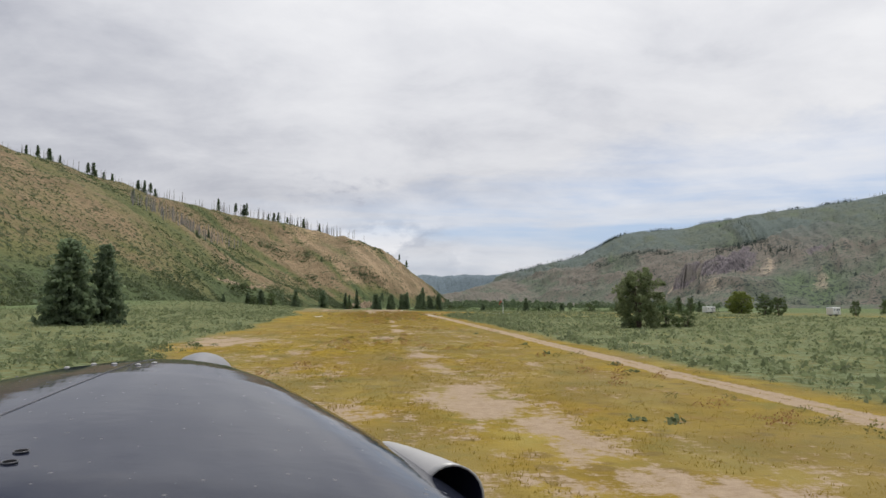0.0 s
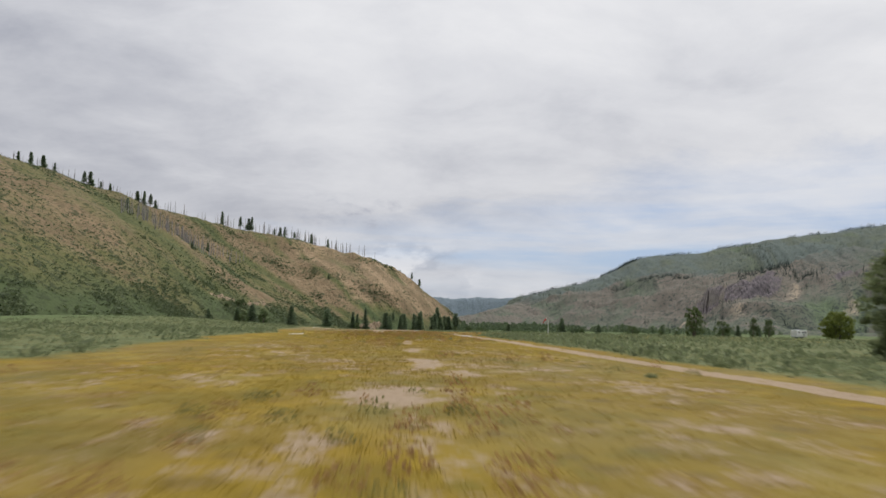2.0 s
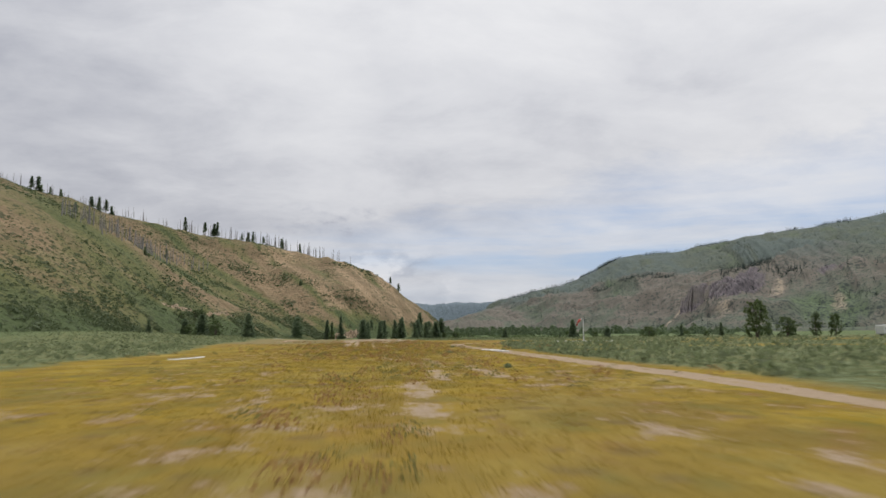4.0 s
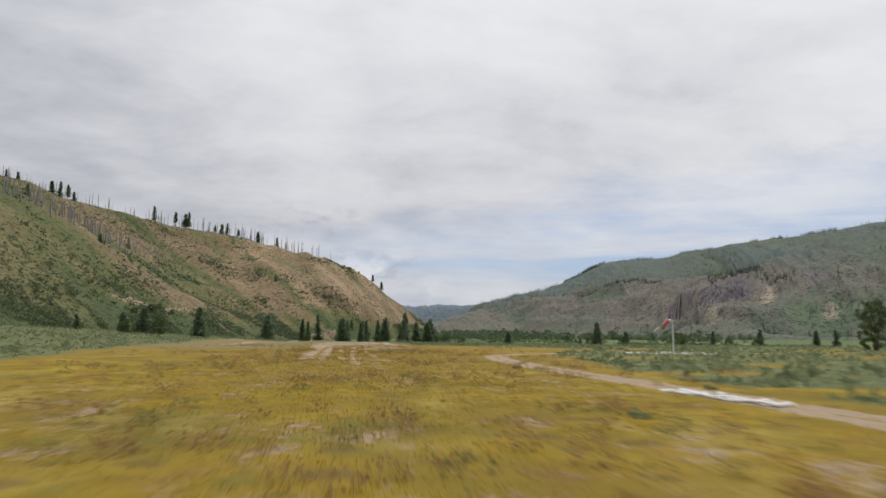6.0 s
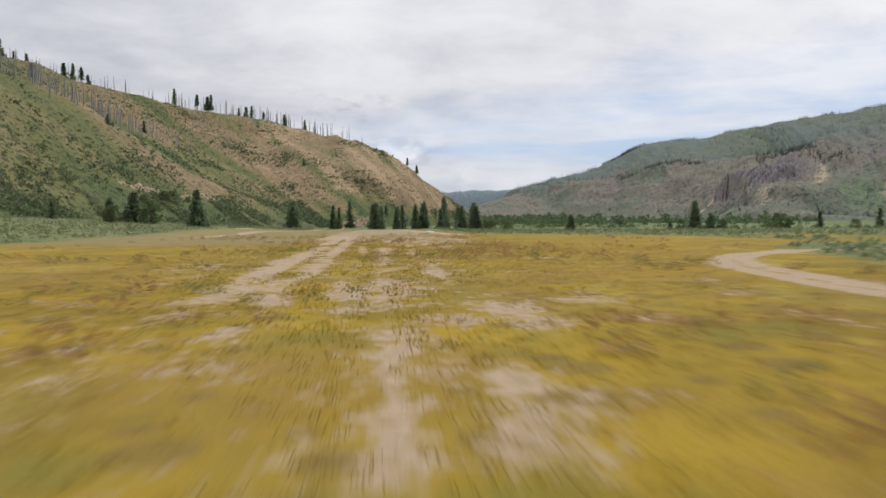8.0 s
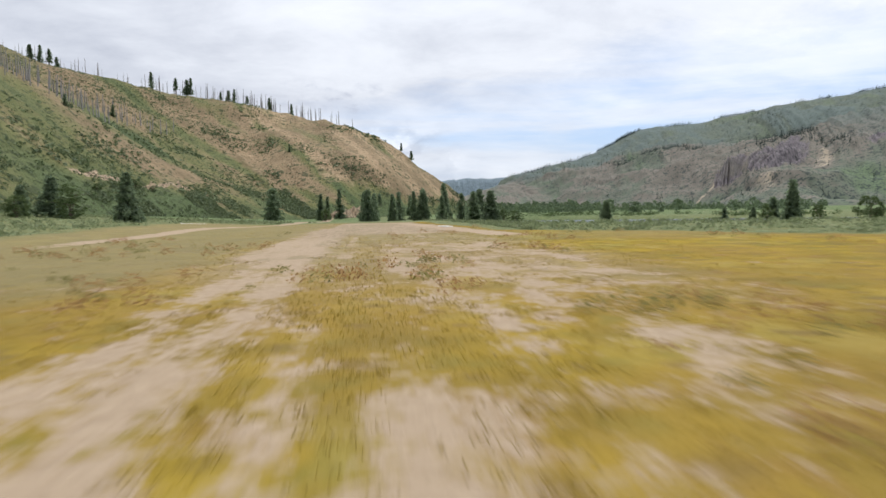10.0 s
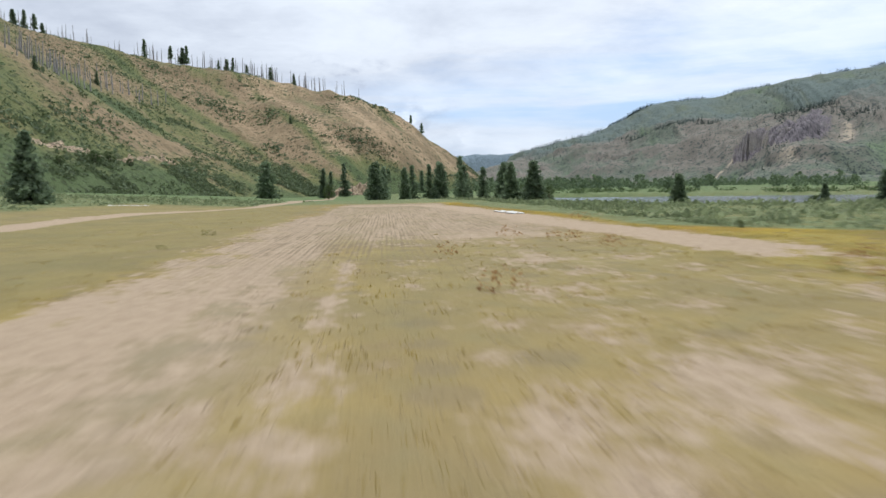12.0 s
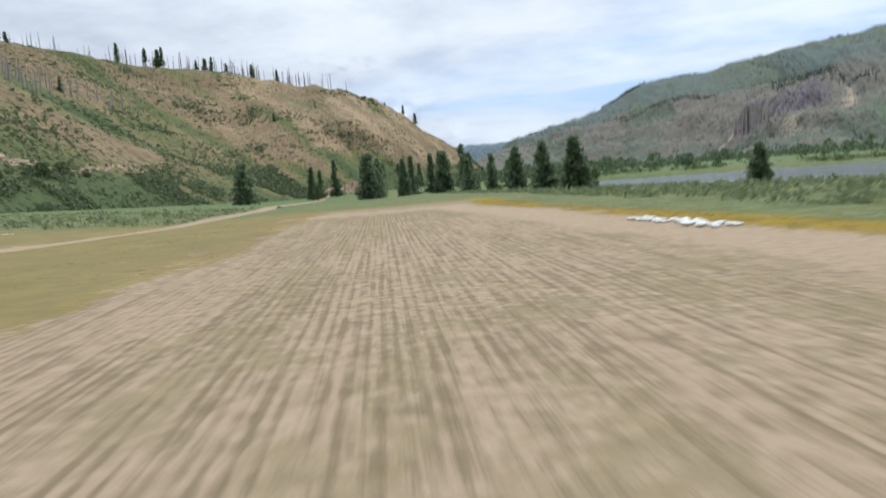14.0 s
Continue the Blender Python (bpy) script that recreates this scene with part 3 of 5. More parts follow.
def masks(x, y):
    """Dirt, sagebrush, meadow and mown rows over the plan, 0 to 1."""
    w = 1.6 * fbm(x / 9, y / 9, 3, 23)
    left = -18.2 + 3.6 * (1 - step(48, 72, y)) + 1.6 * w - 2.8 * step(110, 180, y) - 11 * step(200, 300, y) - 5 * step(330, 400, y)
    right = track_x(y) + 1.7 + 0.5 * w + 11 * step(250, 274, y) + 12 * step(270, 292, y + 2 * w) - 12 * step(312, 340, y + 2 * w) - 14 * step(338, 358, y) - 3 * step(370, 405, y)
    inner = 4.5 * step(205, 245, y) * (1 - step(258, 270, y))
    sage = np.maximum(step(0, 3.0, left - x), step(0, 2.5, x - right - inner) * np.where((y > 195) & (y < 330), step(-0.34, -0.14, fbm(x / 11, y / 8, 3, 27)), 1.0))
    sage = np.maximum(sage, step(424, 440, y + w * 3))
    meadow = step(470, 560, y) * step(-20, 30, -x) + step(60, 100, -x - 20) + step(640, 760, y) * step(0, 30, x)
    pale = step(284, 310, y + 14 * fbm(x / 6, y / 12, 3, 41)) * (1 - step(424, 440, y)) * (1 - 0.42 * (1 - step(342, 356, y)) * step(-3.6, -1.2, x + 0.5 * w)) * (1 - (1 - step(345, 375, y)) * step(7, 13, x + 4 * fbm(x / 5, y / 9, 2, 43))) * (1 - 0.62 * step(4.5, 8, -x + w))
    turn = 12.3 - 2.6 * step(340, 370, y) - 1.7 * step(370, 392, y) - 2.5 * step(392, 418, y)
    pale = pale * (1 - 0.95 * step(1.5, 3.0, x - turn + 0.6 * w))
    rust = np.clip(2.0 * fbm(x / 9, y / 8, 4, 83) - 0.22, 0, 1) * step(150, 230, y) + step(-8, 2, -x - 12) * step(278, 300, y) * (1 - step(325, 345, y)) * 0.8
    rust = np.maximum(rust, 0.8 * step(280, 292, y) * (1 - step(322, 330, y)) * step(-3, 1, x) * (1 - step(9, 14, x)))
    rust = rust + 0.5 * np.maximum(1 - step(130, 195, y), step(222, 245, y) * (1 - step(300, 318, y))) * np.clip(0.8 + 1.6 * fbm(x / 4, y / 6, 3, 89), 0, 1.5)
    rust = np.clip(rust + np.clip(1.4 * fbm(x / 9, y / 14, 3, 87) - 0.25, 0, 1), 0, 1) * (1 - 0.55 * pale)
    dirt = np.zeros_like(x)

    def blob(cx, cy, rx, ry, s=1.0):
        q = ((x - cx) / rx) ** 2 + ((y - cy) / ry) ** 2
        np.maximum(dirt, s * np.exp(-q * 0.75) + 0.35 * fbm(x / 1.6, y / 2.6, 3, 29) * np.exp(-q * 0.3), out=dirt)

    def lane(cx, half, mask, s=1.0):
        np.maximum(dirt, s * mask * np.exp(-((x - cx) / half) ** 4), out=dirt)

    for args in ((3.3, 31, 1.9, 7, 1.1), (4.6, 23, 1.6, 5, 0.8), (-1.4, 26, 1.4, 5, 0.55), (6.0, 15, 2.0, 5, 0.5),
                 (-15.5, 77, 4.2, 9, 0.95), (3.0, 46, 1.1, 5.5, 0.8), (2.2, 56, 1.6, 4.5, 0.75), (2.6, 65, 1.2, 4.5, 0.8), (1.2, 73, 1.3, 4, 0.72), (0.2, 84, 1.6, 5, 0.7),
                 (2.0, 103, 1.3, 6, 0.95), (3.2, 98, 1.1, 4.5, 0.85), (1.5, 122, 1.0, 7, 0.7), (2.0, 142, 0.9, 8, 0.68), (4.5, 166, 0.8, 9, 0.62), (6.0, 160, 0.7, 9, 0.62), (3.4, 158, 0.6, 8, 0.55),
                 (1.8, 178, 1.0, 6, 0.5), (5.8, 241, 1.2, 2.2, 0.62), (2.4, 232, 0.8, 8, 0.62), (9.4, 262, 1.2, 2, 0.7), (3.6, 238, 0.8, 6, 0.55), (5.5, 281, 1.2, 6, 0.6), (7.5, 300, 1.2, 6, 0.6)):
        blob(*args)
    np.maximum(dirt, 0.20 - (0.08 + 0.06 * step(3, 5, x)) * step(130, 165, y) + 0.42 * fbm(x / 3.5, y / 7, 3, 47) * (np.abs(x) < 13) * (y < 300), out=dirt, where=(np.abs(x) < 13) & (y < 300))
    # the track beside the strip, its bend east and its tail
    off = np.full_like(x, 99.0)
    for (ax, ay), (bx, by) in zip(TRACK[:-1], TRACK[1:]):
        L2 = (bx - ax) ** 2 + (by - ay) ** 2
        t = np.clip(((x - ax) * (bx - ax) + (y - ay) * (by - ay)) / L2, 0, 1)
        np.minimum(off, np.hypot(x - ax - t * (bx - ax), y - ay - t * (by - ay)), out=off)
    # the worn line down the middle that widens into bare ground
    wear = step(212, 250, y)
    mid = -1.6 - 0.014 * (y - 236)
    lane(mid - 1.9, 0.8, wear * (1 - step(400, 420, y)), 0.76)
    lane(mid - 0.3, 0.7, wear * (1 - step(400, 420, y)), 0.70)
    lane(mid - 1.2, 2.0, wear * (1 - step(400, 420, y)), 0.45)
    lane(mid + 1.5, 0.45, wear * (1 - step(330, 360, y)), 0.48)
    lane(2.8 + 0.25 * w, 0.5, step(224, 234, y) * (1 - step(292, 310, y)), 0.56 + 0.3 * fbm(x / 2, y / 5, 2, 151))
    lane(0.8, 0.40, step(214, 226, y) * (1 - step(280, 300, y)), 0.60)
    lane(mid + 3.4, 0.5, step(225, 240, y) * (1 - step(330, 360, y)), 0.42)
    lane(mid - 2.2, 2.4, step(285, 320, y) * (1 - step(372, 400, y)), 0.85)
    lane(1.0, 3.0, step(342, 358, y) * (1 - step(392, 412, y)), 0.60)
    lane(2.5, 8.5, step(338, 356, y) * (1 - step(396, 412, y)), 0.66)
    lane(5.6, 5.6, step(282, 292, y) * (1 - step(322, 329, y)) * 1.0 + 0.7 * step(324, 332, y) * (1 - step(338, 346, y)), 0.58)
    # broad turning lane on the east edge, sweeping across the far end
    lane(turn, 2.0, step(328, 346, y) * (1 - step(418, 424, y)), 1.15)
    np.maximum(dirt, 0.95 * np.exp(-((y - 417) / 5) ** 4) * np.exp(-((x - 0) / 8) ** 4), out=dirt)
    # lane along the west side and on past the trees
    wl = -25.0 - 1.5 * step(350, 385, y) + 7.5 * step(394, 426, y)
    lane(wl, 1.5, step(318, 345, y) * (1 - step(455, 470, y)), 1.0)
    road = -19 - 8 * step(450, 560, y) - 3 * step(650, 780, y)
    lane(road, 2.2, step(430, 445, y) * (1 - step(780, 795, y)), 1.15)
    # the far shore flats
    np.maximum(dirt, 0.5 * step(150, 260, x) * np.exp(-((y - 900 + 0.6 * x) / 18) ** 2), out=dirt)
    dirt += (0.5 * fbm(x / 1.3, y / 4.5, 3, 37) - 0.05) * step(0.15, 0.5, dirt) * step(-19, -16, x) * step(-14, -11.5, -x)
    rows = np.maximum(step(330, 348, y) * (1 - step(0.5, 3.5, x + w)), step(348, 358, y)) * (1 - step(410, 422, y)) * np.exp(-((x - 0.5) / 9.5) ** 6) * (1 - np.exp(-((x - turn) / 2.0) ** 4))
    dirt = np.maximum(np.clip(dirt, 0, 1.2), 1.95 * np.exp(-(off / (0.74 + 0.26 * step(130, 190, y))) ** 4) * (1.0 - 0.78 * np.exp(-(off / 0.34) ** 2)))
    olive = np.clip(step(6.5, 9.5, -x + w) * step(282, 300, y) + 0.36 * (1 - step(110, 150, y)) * np.clip(0.9 + 2.4 * fbm(x / 5, y / 9, 3, 49), 0, 2.6) + 0.6 * step(318, 334, y) * step(-2.5, 0, x) * (1 - step(344, 352, y)), 0, 1)
    return dirt, np.clip(sage, 0, 1), np.clip(meadow, 0, 1), rows, pale, rust, olive


def spaced(*runs):
    parts = [np.arange(a, b, s) for a, b, s in runs]
    return np.concatenate(parts)


def build_ground():
    out = lambda a, b, n: np.geomspace(a, b, n)
    xs = np.concatenate([-out(135, 4700, 46)[::-1], spaced((-130, -30, 2.5), (-30, 30, 0.5), (30, 135, 2.2)), out(140, 4700, 46)])
    ys = np.concatenate([-out(60, 1500, 14)[::-1], spaced((-50, 0, 3.0), (0, 440, 0.9), (440, 720, 4.0)), out(730, 4700, 46)])
    X, Y = np.meshgrid(xs, ys)
    Z = ground_z(X, Y)
    d, s, m, r, p, q, o = masks(X, Y)
    Z = Z - 0.05 * np.clip(d, 0, 1) * (np.abs(X) < 60)
    v = np.stack([X, Y, Z], -1).reshape(-1, 3)
    ob = new("ground", mesh_from("ground", v, grid_faces(len(ys), len(xs)), GROUND, True, {"dirt": d, "sage": s, "meadow": m, "rows": r, "pale": p, "rust": q, "olive": o}))
    tagged(ob, "dry yellow grass strip with bare dirt among sagebrush flats", "ground", kind="structure")


build_ground()
LAKE = material("dark_lake_water")
LAKE[2].inputs["Base Color"].default_value = (0.035, 0.05, 0.06, 1)
LAKE[2].inputs["Roughness"].default_value = 0.12
bump(LAKE[1], LAKE[2], noise_node(LAKE[1], LAKE[3], 0.7, 4, 0.6, stretch=(1, 2.2, 1)), 0.5, 0.25)
lx, ly = np.meshgrid(np.linspace(40, 900, 40), np.linspace(380, 960, 30))
tagged(new("lake_water", mesh_from("lake_water", np.stack([lx, ly, np.full_like(lx, LAKE_Z)], -1).reshape(-1, 3), grid_faces(30, 40), LAKE[0], True)),
       "calm grey-blue lake beyond the sagebrush flat", "water", kind="structure")


# ---- hills ----
class Hill:
    """A surface lofted through lines that run along the hill, from its foot over the crest."""

    def __init__(self, name, lines, ns, nu, rough, mat, green, rock=None, label="", seed=0, crest=0.667, big=0.0, scree=None, shape=None):
        L = np.array([glide(l, ns) for l in lines])              # guides x ns x 3
        G = glide(L, nu)                                         # nu x ns x 3
        u, s = np.meshgrid(np.linspace(0, 1, nu), np.linspace(0, 1, ns), indexing="ij")
        size = np.abs(G[..., 2]).max()
        relief = fbm(G[..., 0] / (rough * 9), G[..., 1] / (rough * 9), 5, seed) * rough
        gully = -np.abs(fbm(s * 26 + 0.8 * u, u * 1.6, 4, seed + 3)) * rough * (0.85 - 0.5 * big)
        gully = gully - big * np.abs(fbm(G[..., 0] / (rough * 11), G[..., 1] / (rough * 16), 4, seed + 5)) * rough * 2.6 * (1 - step(crest - 0.10, crest - 0.01, u))
        gully = gully - big * (np.abs(fbm(s * 17 + 1.5 * u, u * 1.4, 3, seed + 8)) * 1.7 + np.abs(fbm(s * 52 + 2.5 * u, u * 4, 3, seed + 10)) * 0.75) * rough * (1 - step(crest - 0.08, crest - 0.01, u))
        G[..., 2] += (relief + gully + 0.25 * rough) * np.clip(G[..., 2] / (0.12 * size), 0, 1) * step(0, 0.12, u)
        for scale, amp in ((30, 2.6), (12, 1.3), (5, 0.55)) if big else ((26, 0.8), (11, 0.25)):
            n = 0.5 - np.abs(fbm(G[..., 0] / (rough * scale), G[..., 1] / (rough * scale), 2, seed + scale)) * 2.2
            G[..., 2] += n * amp * rough * step(0.05, 0.22, u) * (1 - step(crest - 0.16, crest - 0.03, u)) * step(0, 0.05, s) * (1 - step(0.75, 0.92, s) * (1 - big))
            gully = gully + (n - 0.1) * amp * rough * 0.8
        hollow = np.clip(-(gully - gully.mean()) / (2.2 * gully.std()), -0.6, 1)
        rk = rock(s, u, G) if rock else np.zeros_like(u)
        swell = fbm(G[..., 0] / (rough * 22), G[..., 1] / (rough * 22), 3, seed + 21) * rough * 2.4
        G[..., 2] += swell * step(0.08, 0.3, u) * (1 - step(crest - 0.16, crest - 0.02, u)) * step(0, 0.08, s) * big
        G[..., 2] += rk * rough * 1.3 * fbm(s * 300, u * 5, 3, seed + 13)
        G[..., 2] += rk * rough * 0.9 * fbm(G[..., 0] / (rough * 1.2), G[..., 1] / (rough * 3), 4, seed + 9)
        if shape:
            G[..., 2] += shape(s, u)
        self.G, self.ns, self.nu = G, ns, nu
        self.green = green(s, u, G) + (0.25 + 0.17 * big) * hollow
        self.hollow = hollow
        self.ob = new(name, mesh_from(name, G.reshape(-1, 3), grid_faces(nu, ns), mat, True, {"green": self.green, "rock": rk, "scree": scree(s, u) if scree else 0 * u, "high": step(0.52, 0.74, u) * 0.9}))
        tagged(self.ob, label, "hill", kind="structure")

    def at(self, s, u):
        a, b = np.clip(s, 0, 0.9999) * (self.ns - 1), np.clip(u, 0, 0.9999) * (self.nu - 1)
        i, j = np.floor(b).astype(int), np.floor(a).astype(int)
        f, g = (b - i)[..., None], (a - j)[..., None]
        G = self.G
        return (G[i, j] * (1 - g) + G[i, j + 1] * g) * (1 - f) + (G[i + 1, j] * (1 - g) + G[i + 1, j + 1] * g) * f


def near_line(s, u, points, width):
    """1 on a line through (s, u) points of a hillside, fading over width metres."""
    d = np.full_like(s, 1e6)
    for (a, b), (c, e) in zip(points[:-1], points[1:]):
        vx, vy = (c - a) * 1100, (e - b) * 600
        px, py = (s - a) * 1100, (u - b) * 600
        t = np.clip((px * vx + py * vy) / (vx * vx + vy * vy), 0, 1)
        np.minimum(d, np.hypot(px - t * vx, py - t * vy), out=d)
    return np.exp(-(d / width) ** 2)


GULLY_A = ((0.42, 0.60), (0.453, 0.517), (0.501, 0.383), (0.53, 0.295), (0.544, 0.208), (0.55, 0.10))
GULLY_B = ((0.57, 0.62), (0.587, 0.55), (0.613, 0.356), (0.64, 0.228), (0.656, 0.174), (0.66, 0.05))
GULLY_C = ((0.30, 0.52), (0.36, 0.42), (0.42, 0.33), (0.47, 0.22), (0.49, 0.10))


def crag(s, u):
    """The cliff band on the east mountain: a tall main face and a lower shoulder."""
    main = np.exp(-(((s - 0.490) / 0.021) ** 4 + ((u - 0.480 - 0.6 * (s - 0.49)) / 0.088) ** 4))
    low = np.exp(-(((s - 0.435) / 0.034) ** 4 + ((u - 0.375 - 1.1 * (s - 0.435)) / 0.038) ** 4))
    return np.clip(1.1 * np.maximum(main, 0.95 * low) + 0.5 * fbm(s * 90, u * 30, 3, 37) * np.maximum(main, low), 0, 1.2)


west_hill = Hill("hill_west", [
    [(-150, 120, -3), (-135, 290, -2), (-118, 430, -1), (-104, 545, 0), (-82, 628, -1), (-60, 705, -2), (-40, 765, -2), (-12, 782, -2), (18, 812, -2), (48, 858, -2), (80, 930, -3), (96, 1000, -4)],
    [(-185, 150, 22), (-170, 320, 22), (-150, 455, 22), (-128, 570, 22), (-104, 655, 18), (-92, 745, 17), (-72, 812, 18), (-38, 822, 22), (4, 832, 20), (40, 872, 14), (78, 942, 7), (97, 1003, -2)],
    [(-290, 210, 80), (-270, 380, 82), (-235, 530, 82), (-193, 646, 78), (-158, 733, 56), (-152, 844, 52), (-112, 912, 52), (-62, 900, 58), (-5, 872, 45), (33, 912, 33), (76, 958, 14), (98, 1008, -1)],
    [(-380, 320, 150), (-360, 520, 145), (-330, 690, 135), (-290, 800, 124), (-250, 880, 104), (-205, 965, 100), (-145, 1005, 92), (-85, 1000, 84), (-20, 985, 74), (29, 985, 51), (75, 976, 19), (99, 1012, -1)],
    [(-470, 470, 200), (-455, 690, 182), (-440, 840, 172), (-393, 931, 164), (-320, 1010, 148), (-229, 1075, 130), (-155, 1075, 116), (-93, 1085, 104), (-30, 1070, 91), (26, 1043, 61), (75, 990, 20), (100, 1016, -1)],
    [(-700, 700, 190), (-690, 900, 180), (-640, 1050, 168), (-560, 1180, 150), (-450, 1290, 125), (-320, 1340, 100), (-200, 1340, 84), (-100, 1340, 70), (-10, 1310, 52), (60, 1230, 25), (90, 1080, 2), (104, 1024, -3)],
    [(-1000, 1000, -5), (-980, 1250, -5), (-900, 1450, -5), (-760, 1600, -5), (-600, 1700, -5), (-400, 1740, -5), (-220, 1740, -5), (-80, 1720, -5), (40, 1600, -5), (110, 1400, -5), (116, 1150, -5), (110, 1040, -5)],
], 520, 210, 5.0, HILL_L,
    lambda s, u, G: 1.3 * np.clip(0.85 - u * 3.6, 0, 1) + 0.55 * np.exp(-((u - 0.34) / 0.06) ** 2 - ((s - 0.40) / 0.10) ** 2) + 0.75 * near_line(s, u, GULLY_A, 11) + 0.75 * near_line(s, u, GULLY_B, 12) + 0.5 * near_line(s, u, GULLY_C, 16) + 0.7 * np.exp(-((s - 0.575) / 0.03) ** 2 - (u / 0.08) ** 2)
    + 0.75 * fbm(s * 30 + u * 9, u * 2.2, 4, 3) + 0.30 + 0.16 * (1 - step(0.25, 0.40, s)) + 0.25 * step(0.50, 0.64, u) * (1 - step(0.60, 0.75, s)) - 0.14 * step(0.5, 0.6, s) * step(0.12, 0.2, u),
    rock=lambda s, u, G: 0.9 * np.exp(-((u - 0.177 + 0.16 * (s - 0.31) - 0.003 * np.sin(s * 90)) / 0.009) ** 2) * step(0.285, 0.30, s) * (1 - step(0.385, 0.40, s))
    + 1.5 * np.exp(-((u - 0.010 - 0.42 * (s - 0.595)) / 0.018) ** 2) * step(0.57, 0.58, s) * (1 - step(0.66, 0.68, s)),
    label="dry brown hillside with green gullies and burnt ridge", seed=31,
    scree=lambda s, u: (0.55 * step(0.50, 0.60, s) + 0.12) * np.clip(1.5 * fbm(s * 46 + 5 * u, u * 5, 4, 19) + 0.55, 0, 1) * step(0.12, 0.2, u) + 0.5 * np.exp(-((s - 0.565) / 0.02) ** 2 - ((u - 0.33) / 0.09) ** 2) + 0.6 * np.exp(-((s - 0.44) / 0.02) ** 2 - ((u - 0.25) / 0.03) ** 2))

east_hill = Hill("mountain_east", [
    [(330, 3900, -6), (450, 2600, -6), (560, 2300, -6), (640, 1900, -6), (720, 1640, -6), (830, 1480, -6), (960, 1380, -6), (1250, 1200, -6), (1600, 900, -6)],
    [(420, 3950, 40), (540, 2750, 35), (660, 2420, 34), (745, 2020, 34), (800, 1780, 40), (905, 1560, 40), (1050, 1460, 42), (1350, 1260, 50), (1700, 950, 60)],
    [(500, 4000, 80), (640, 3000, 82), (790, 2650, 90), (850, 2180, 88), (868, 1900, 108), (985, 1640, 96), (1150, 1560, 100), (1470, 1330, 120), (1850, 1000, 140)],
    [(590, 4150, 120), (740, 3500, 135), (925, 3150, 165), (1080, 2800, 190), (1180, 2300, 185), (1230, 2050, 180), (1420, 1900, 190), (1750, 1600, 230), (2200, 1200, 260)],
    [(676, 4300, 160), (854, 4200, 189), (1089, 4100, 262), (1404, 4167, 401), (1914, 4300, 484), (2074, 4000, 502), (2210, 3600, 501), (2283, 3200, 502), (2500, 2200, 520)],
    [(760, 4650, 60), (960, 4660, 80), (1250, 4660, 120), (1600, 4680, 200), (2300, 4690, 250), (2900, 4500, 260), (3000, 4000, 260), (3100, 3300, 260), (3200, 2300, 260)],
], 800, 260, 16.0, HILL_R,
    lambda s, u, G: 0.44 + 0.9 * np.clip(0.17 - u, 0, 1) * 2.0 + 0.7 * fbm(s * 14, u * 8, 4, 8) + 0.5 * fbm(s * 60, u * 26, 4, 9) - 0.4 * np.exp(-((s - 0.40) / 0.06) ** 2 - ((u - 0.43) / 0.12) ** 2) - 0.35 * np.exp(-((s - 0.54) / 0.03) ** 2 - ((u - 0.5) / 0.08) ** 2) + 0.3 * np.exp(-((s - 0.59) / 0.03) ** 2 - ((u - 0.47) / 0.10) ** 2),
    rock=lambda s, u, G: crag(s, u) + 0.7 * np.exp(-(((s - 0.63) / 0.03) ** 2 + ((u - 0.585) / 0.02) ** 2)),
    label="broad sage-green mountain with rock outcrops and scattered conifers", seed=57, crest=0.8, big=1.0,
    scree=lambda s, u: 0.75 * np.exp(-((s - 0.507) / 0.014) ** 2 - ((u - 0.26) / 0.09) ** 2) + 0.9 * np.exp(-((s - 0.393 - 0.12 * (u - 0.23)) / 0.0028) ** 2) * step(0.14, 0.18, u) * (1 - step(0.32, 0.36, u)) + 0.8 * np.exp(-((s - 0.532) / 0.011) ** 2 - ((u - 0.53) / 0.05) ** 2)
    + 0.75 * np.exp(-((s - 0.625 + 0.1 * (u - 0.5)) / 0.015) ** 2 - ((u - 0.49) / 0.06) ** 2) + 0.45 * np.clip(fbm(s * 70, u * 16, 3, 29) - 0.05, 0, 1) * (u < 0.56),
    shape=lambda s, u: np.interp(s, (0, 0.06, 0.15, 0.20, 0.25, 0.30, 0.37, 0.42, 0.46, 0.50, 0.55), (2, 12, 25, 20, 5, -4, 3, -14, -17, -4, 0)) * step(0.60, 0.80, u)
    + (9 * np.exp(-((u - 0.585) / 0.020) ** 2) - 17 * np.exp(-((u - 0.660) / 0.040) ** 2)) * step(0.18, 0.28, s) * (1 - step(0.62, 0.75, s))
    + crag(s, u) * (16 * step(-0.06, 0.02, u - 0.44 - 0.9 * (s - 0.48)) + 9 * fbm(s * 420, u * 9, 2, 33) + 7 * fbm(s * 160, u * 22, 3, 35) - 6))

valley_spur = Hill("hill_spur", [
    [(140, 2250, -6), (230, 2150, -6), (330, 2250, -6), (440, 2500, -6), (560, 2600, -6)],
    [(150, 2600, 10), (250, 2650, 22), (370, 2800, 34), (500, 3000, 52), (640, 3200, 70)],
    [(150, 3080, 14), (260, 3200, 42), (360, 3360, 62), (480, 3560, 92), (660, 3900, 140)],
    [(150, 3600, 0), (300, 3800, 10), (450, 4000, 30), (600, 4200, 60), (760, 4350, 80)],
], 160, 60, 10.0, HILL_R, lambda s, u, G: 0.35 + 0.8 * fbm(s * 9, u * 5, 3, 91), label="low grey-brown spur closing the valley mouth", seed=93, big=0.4)
